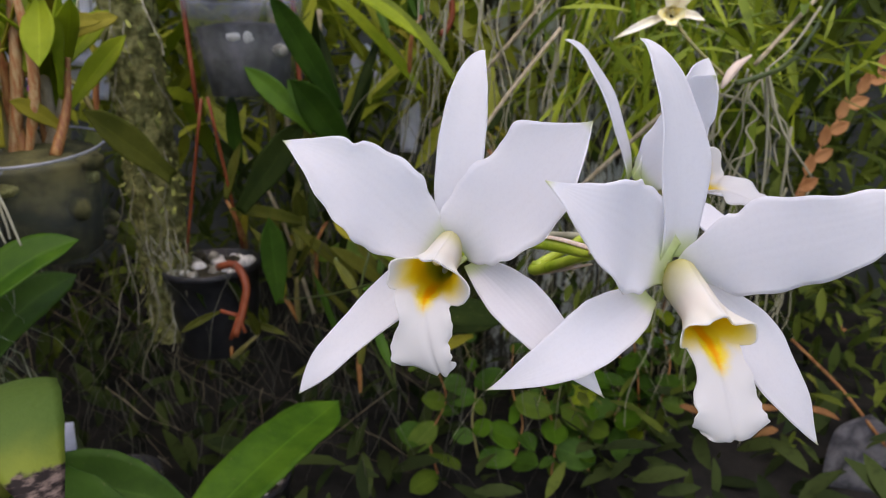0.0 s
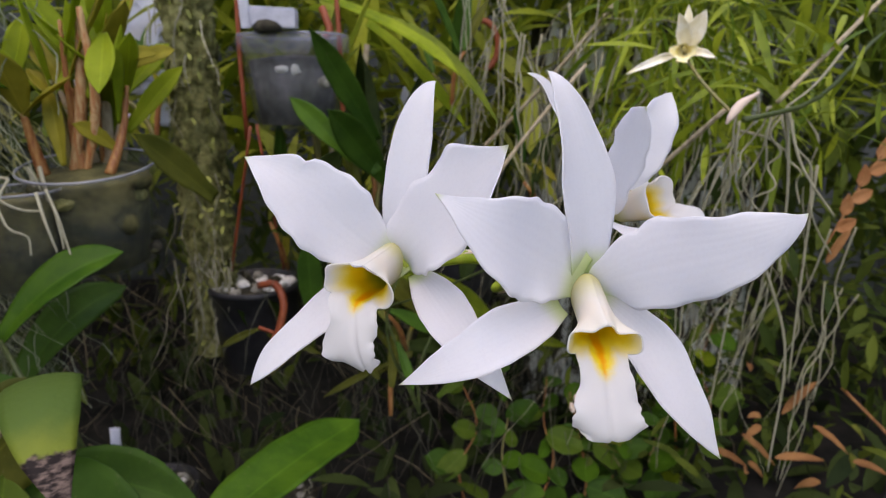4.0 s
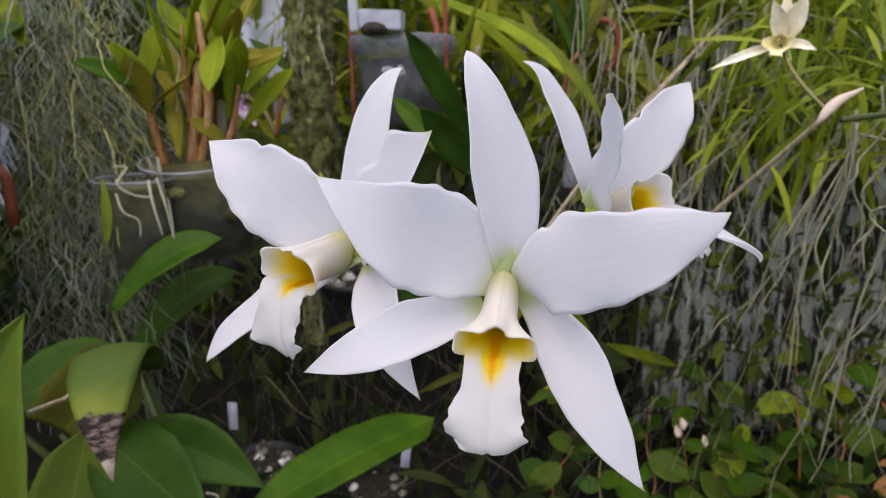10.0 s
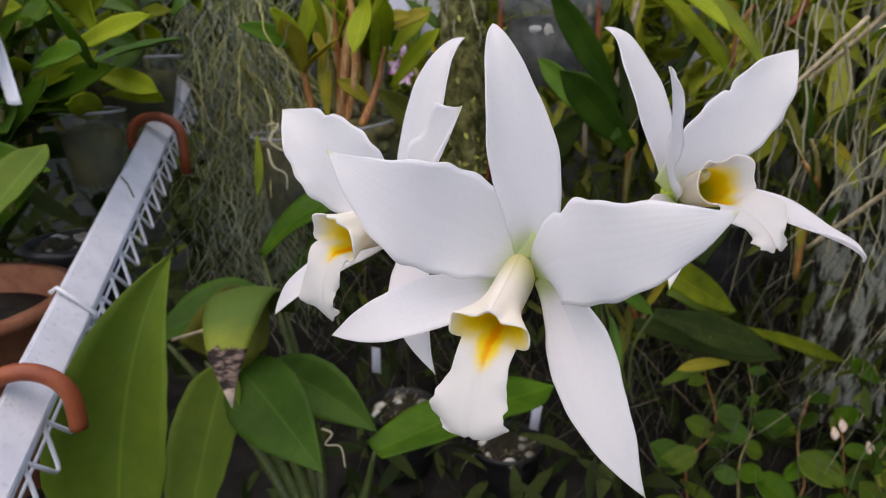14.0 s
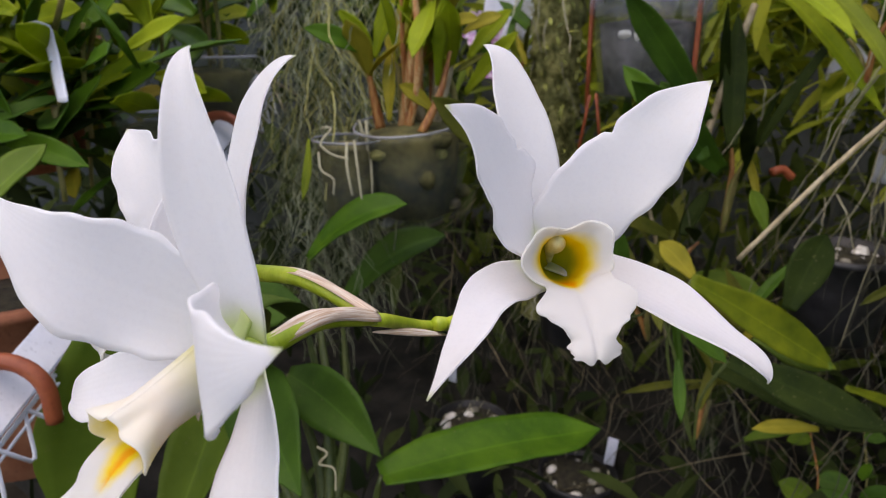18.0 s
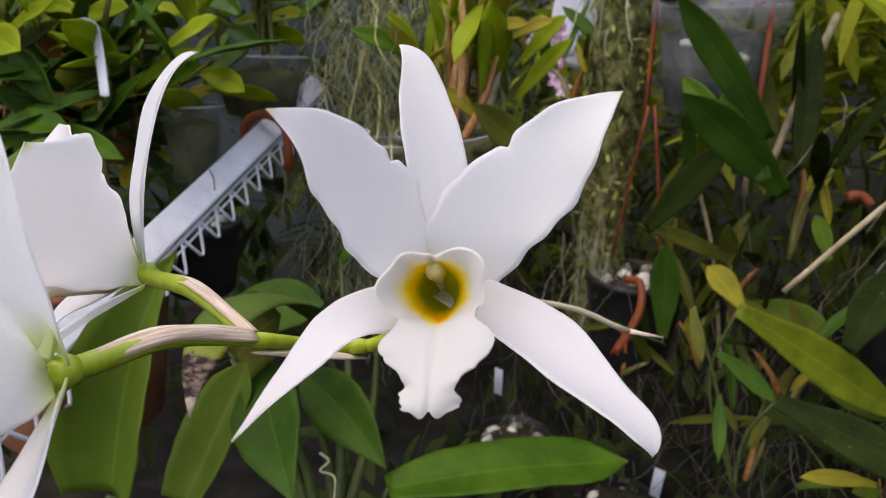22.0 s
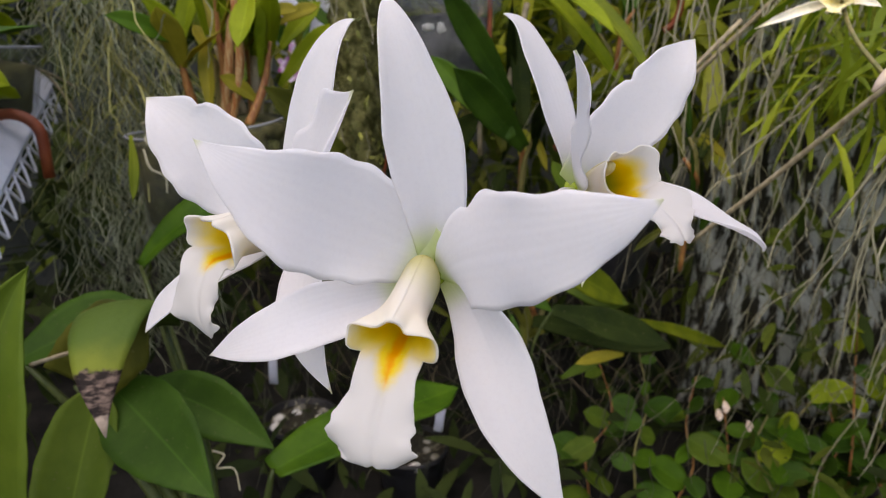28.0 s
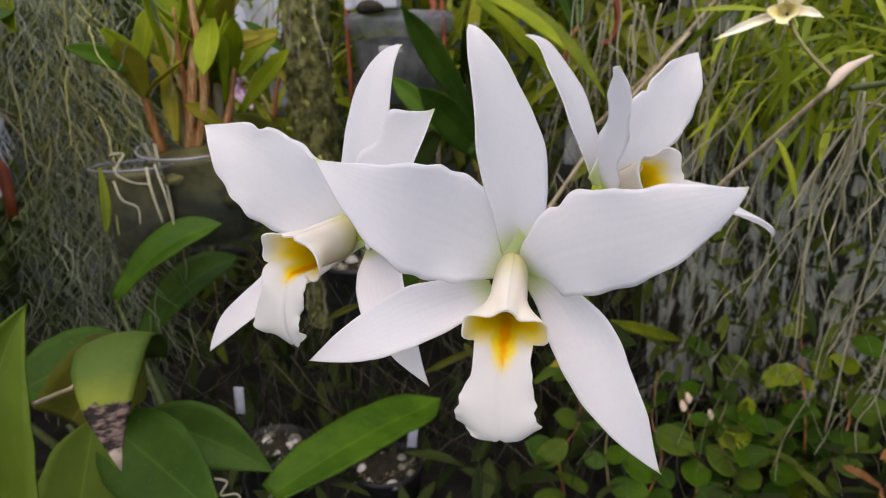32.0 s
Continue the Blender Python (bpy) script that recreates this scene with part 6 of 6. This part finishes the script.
# Clumps above 1.3 m get lighter leaves; lower ones mostly the shade-coloured copy.
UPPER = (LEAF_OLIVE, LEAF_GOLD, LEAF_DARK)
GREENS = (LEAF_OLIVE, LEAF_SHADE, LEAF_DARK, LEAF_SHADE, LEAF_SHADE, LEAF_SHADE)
for at, n, length, width, label in (
        ((-0.1477, 0.7367, 1.1562), 11, 0.13, 20, "olive strap-leaved orchid with yellowing leaves"),
        ((-0.0932, 0.7854, 1.3397), 12, 0.17, 22, "tall olive strap-leaved orchid on dry canes"),
        ((-0.0008, 0.7748, 1.2374), 12, 0.17, 24, "tall olive strap-leaved orchid on dry canes"),
        ((-0.0754, 0.7195, 1.018), 10, 0.12, 18, "olive strap-leaved orchid with yellowing leaves"),
        ((0.047, 0.6998, 1.0274), 11, 0.14, 22, "olive strap-leaved orchid with yellowing leaves"),
        ((-0.1845, 0.6994, 0.9568), 9, 0.10, 14, "small olive orchid between the pots"),
        ((0.0167, 0.6968, 0.8894), 10, 0.12, 18, "olive strap-leaved orchid low among the pots"),
        ((0.1365, 0.8519, 1.4133), 10, 0.14, 22, "green strap-leaved orchid behind the hanging pot"),
        ((0.2724, 0.77, 1.2361), 9, 0.12, 16, "green strap-leaved orchid among hanging roots"),
        ((-0.0434, 0.7108, 1.0913), 9, 0.13, 20, "dark strap-leaved orchid beside a black pot"),
        ((0.2597, 0.7462, 1.1069), 9, 0.12, 16, "green strap-leaved orchid among hanging roots"),
        ((-0.3337, 0.7278, 1.3645), 9, 0.12, 18, "green strap-leaved orchid against the mossy post")):
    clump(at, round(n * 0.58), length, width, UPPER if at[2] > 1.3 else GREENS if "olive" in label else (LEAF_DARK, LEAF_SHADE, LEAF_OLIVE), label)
for a, m, b, r in (((-0.0062, 0.812, 1.3995), (-0.018, 0.7549, 1.3), (-0.031, 0.7344, 1.2173), 0.005), ((-0.0776, 0.7965, 1.3956), (-0.0697, 0.7576, 1.291), (-0.0673, 0.7634, 1.1641), 0.004), ((-0.1281, 0.7388, 1.1827), (-0.0919, 0.736, 1.0928), (-0.0509, 0.7305, 0.9189), 0.003)):
    tagged(part("dry_cane", tube(curve([a, m, b], 14), r, 8), STICK), "bare dry tan cane among strap leaves", "cane", "bare dry canes")
strands("loose_roots", cloud(20, (0.02, 0.60, 1.02), (0.36, 0.9, 1.36), 24), 0.14, 1.2, 0.0013, ROOT, "loose pale roots between the strap leaves", "roots", None, 11, 11, 0.10, (0.02, 0.02))
rnd = random.Random(91)
origin, reach = Vector((0.4523, 0.6069, 1.322)), Vector((0.3853, 0.6904, 0.9075))
for k in range(11):
    a = origin + Vector((rnd.uniform(-0.06, 0.16), rnd.uniform(-0.05, 0.12), rnd.uniform(-0.12, 0.10)))
    b = a + (reach - origin) * rnd.uniform(0.45, 0.95) + Vector((rnd.gauss(0, 0.05), rnd.gauss(0, 0.03), rnd.gauss(0, 0.03)))
    m = (a + b) / 2 + Vector((rnd.gauss(0, 0.018), rnd.gauss(0, 0.012), rnd.gauss(0, 0.012)))
    wavy = [a + (b - a) * s / 7 + Vector((rnd.gauss(0, 0.004), rnd.gauss(0, 0.004), rnd.gauss(0, 0.004))) + (m - (a + b) / 2) * math.sin(math.pi * s / 7) for s in range(8)]
    tagged(part("aerial_root", tube(curve(wavy, 30), [(0.0010 + 0.0009 * (k % 4) / 3) * (1 - 0.4 * i / 29) for i in range(30)], 6), ROOT), "long pale aerial root hanging freely", "root", "hanging aerial roots")
foliage("grassy_tuft", [tuple(Vector((0.4023, 0.325, 1.3691)) + Vector((rnd.gauss(0.05, 0.07), rnd.gauss(0.03, 0.05), rnd.gauss(0.0, 0.05)))) for _ in range(130)], 0.075, GRASS_LEAF, "tuft of narrow bright green leaves round a small orchid", "foliage", 92, 0.10, 0.1, 0.3)
# More added pale sheets in place of bright patches far behind the plants.
for spot, w in (((-0.5502, 1.10, 1.4182), 34), ((-0.4587, 1.10, 1.3252), 40), ((-0.4811, 1.1931, 1.4595), 46), ((-0.5552, 1.0767, 1.384), 30), ((-0.5092, 0.9518, 1.4109), 34), ((-0.6159, 1.1196, 1.3957), 40), ((-0.4609, 1.0244, 1.4197), 44), ((0.0739, 1.1991, 1.2802), 34), ((0.1692, 1.1832, 1.1793), 22)):
    tagged(part("bright_gap_sheet", blade((spot[0], spot[1], spot[2] - 0.07), (spot[0] + 0.015, spot[1], spot[2] + 0.07), (0, -1, 0.1), root=w * 0.8, port=(w * 0.9, w, w, w * 0.8), rows=12, cols=7, thick=0.002), TAG), "pale sheet added for the bright glimpses between the canes", "sheet")
tagged(part("plastic_sheet", blade((0.95, 0.62, 0.50), (0.97, 0.63, 0.66), (-0.4, -1, 0.2), root=52, port=(58, 60, 58, 46), rows=12, cols=7, thick=0.002), GREY_MIX), "dull grey plastic sheet lying low among dry leaves", "sheet")
tagged(part("twig", tube(curve([(0.8753, 0.75, 0.7699), (0.935, 0.67, 0.695), (0.9875, 0.60, 0.6066)], 14), 0.0030, 8), CANE_RED), "reddish dry stem crossing the low roots", "twig", "dry twigs")
for k in range(10):
    a = Vector((0.386 + rnd.gauss(0, 0.010), 0.272 + rnd.gauss(0, 0.012), 1.318 + rnd.gauss(0, 0.012)))
    b = a + Vector((rnd.uniform(-0.045, 0.055), rnd.uniform(-0.01, 0.05), -rnd.uniform(0.08, 0.17)))
    wavy = [a + (b - a) * q / 6 + Vector((rnd.gauss(0, 0.005), rnd.gauss(0, 0.004), rnd.gauss(0, 0.003))) * (q > 0) for q in range(7)]
    tagged(part("aerial_root", tube(curve(wavy, 24), [0.0013 * (1 - 0.4 * i / 23) for i in range(24)], 6), ROOT), "thin wavy root hanging below a grassy tuft", "root", "hanging aerial roots")
for k in range(16):
    a = Vector((rnd.uniform(0.20, 0.46), rnd.uniform(0.66, 0.85), rnd.uniform(1.38, 1.50)))
    b = a + Vector((rnd.gauss(-0.03, 0.04), rnd.gauss(0, 0.03), -rnd.uniform(0.25, 0.5)))
    wavy = [a + (b - a) * q / 8 + Vector((rnd.gauss(0, 0.0042), rnd.gauss(0, 0.004), rnd.gauss(0, 0.004))) * (q > 0) for q in range(9)]
    tagged(part("aerial_root", tube(curve(wavy, 30), [(0.0009 + 0.0008 * (k % 3) / 2) * (1 - 0.4 * i / 29) for i in range(30)], 6), ROOT), "long pale aerial root hanging freely", "root", "hanging aerial roots")
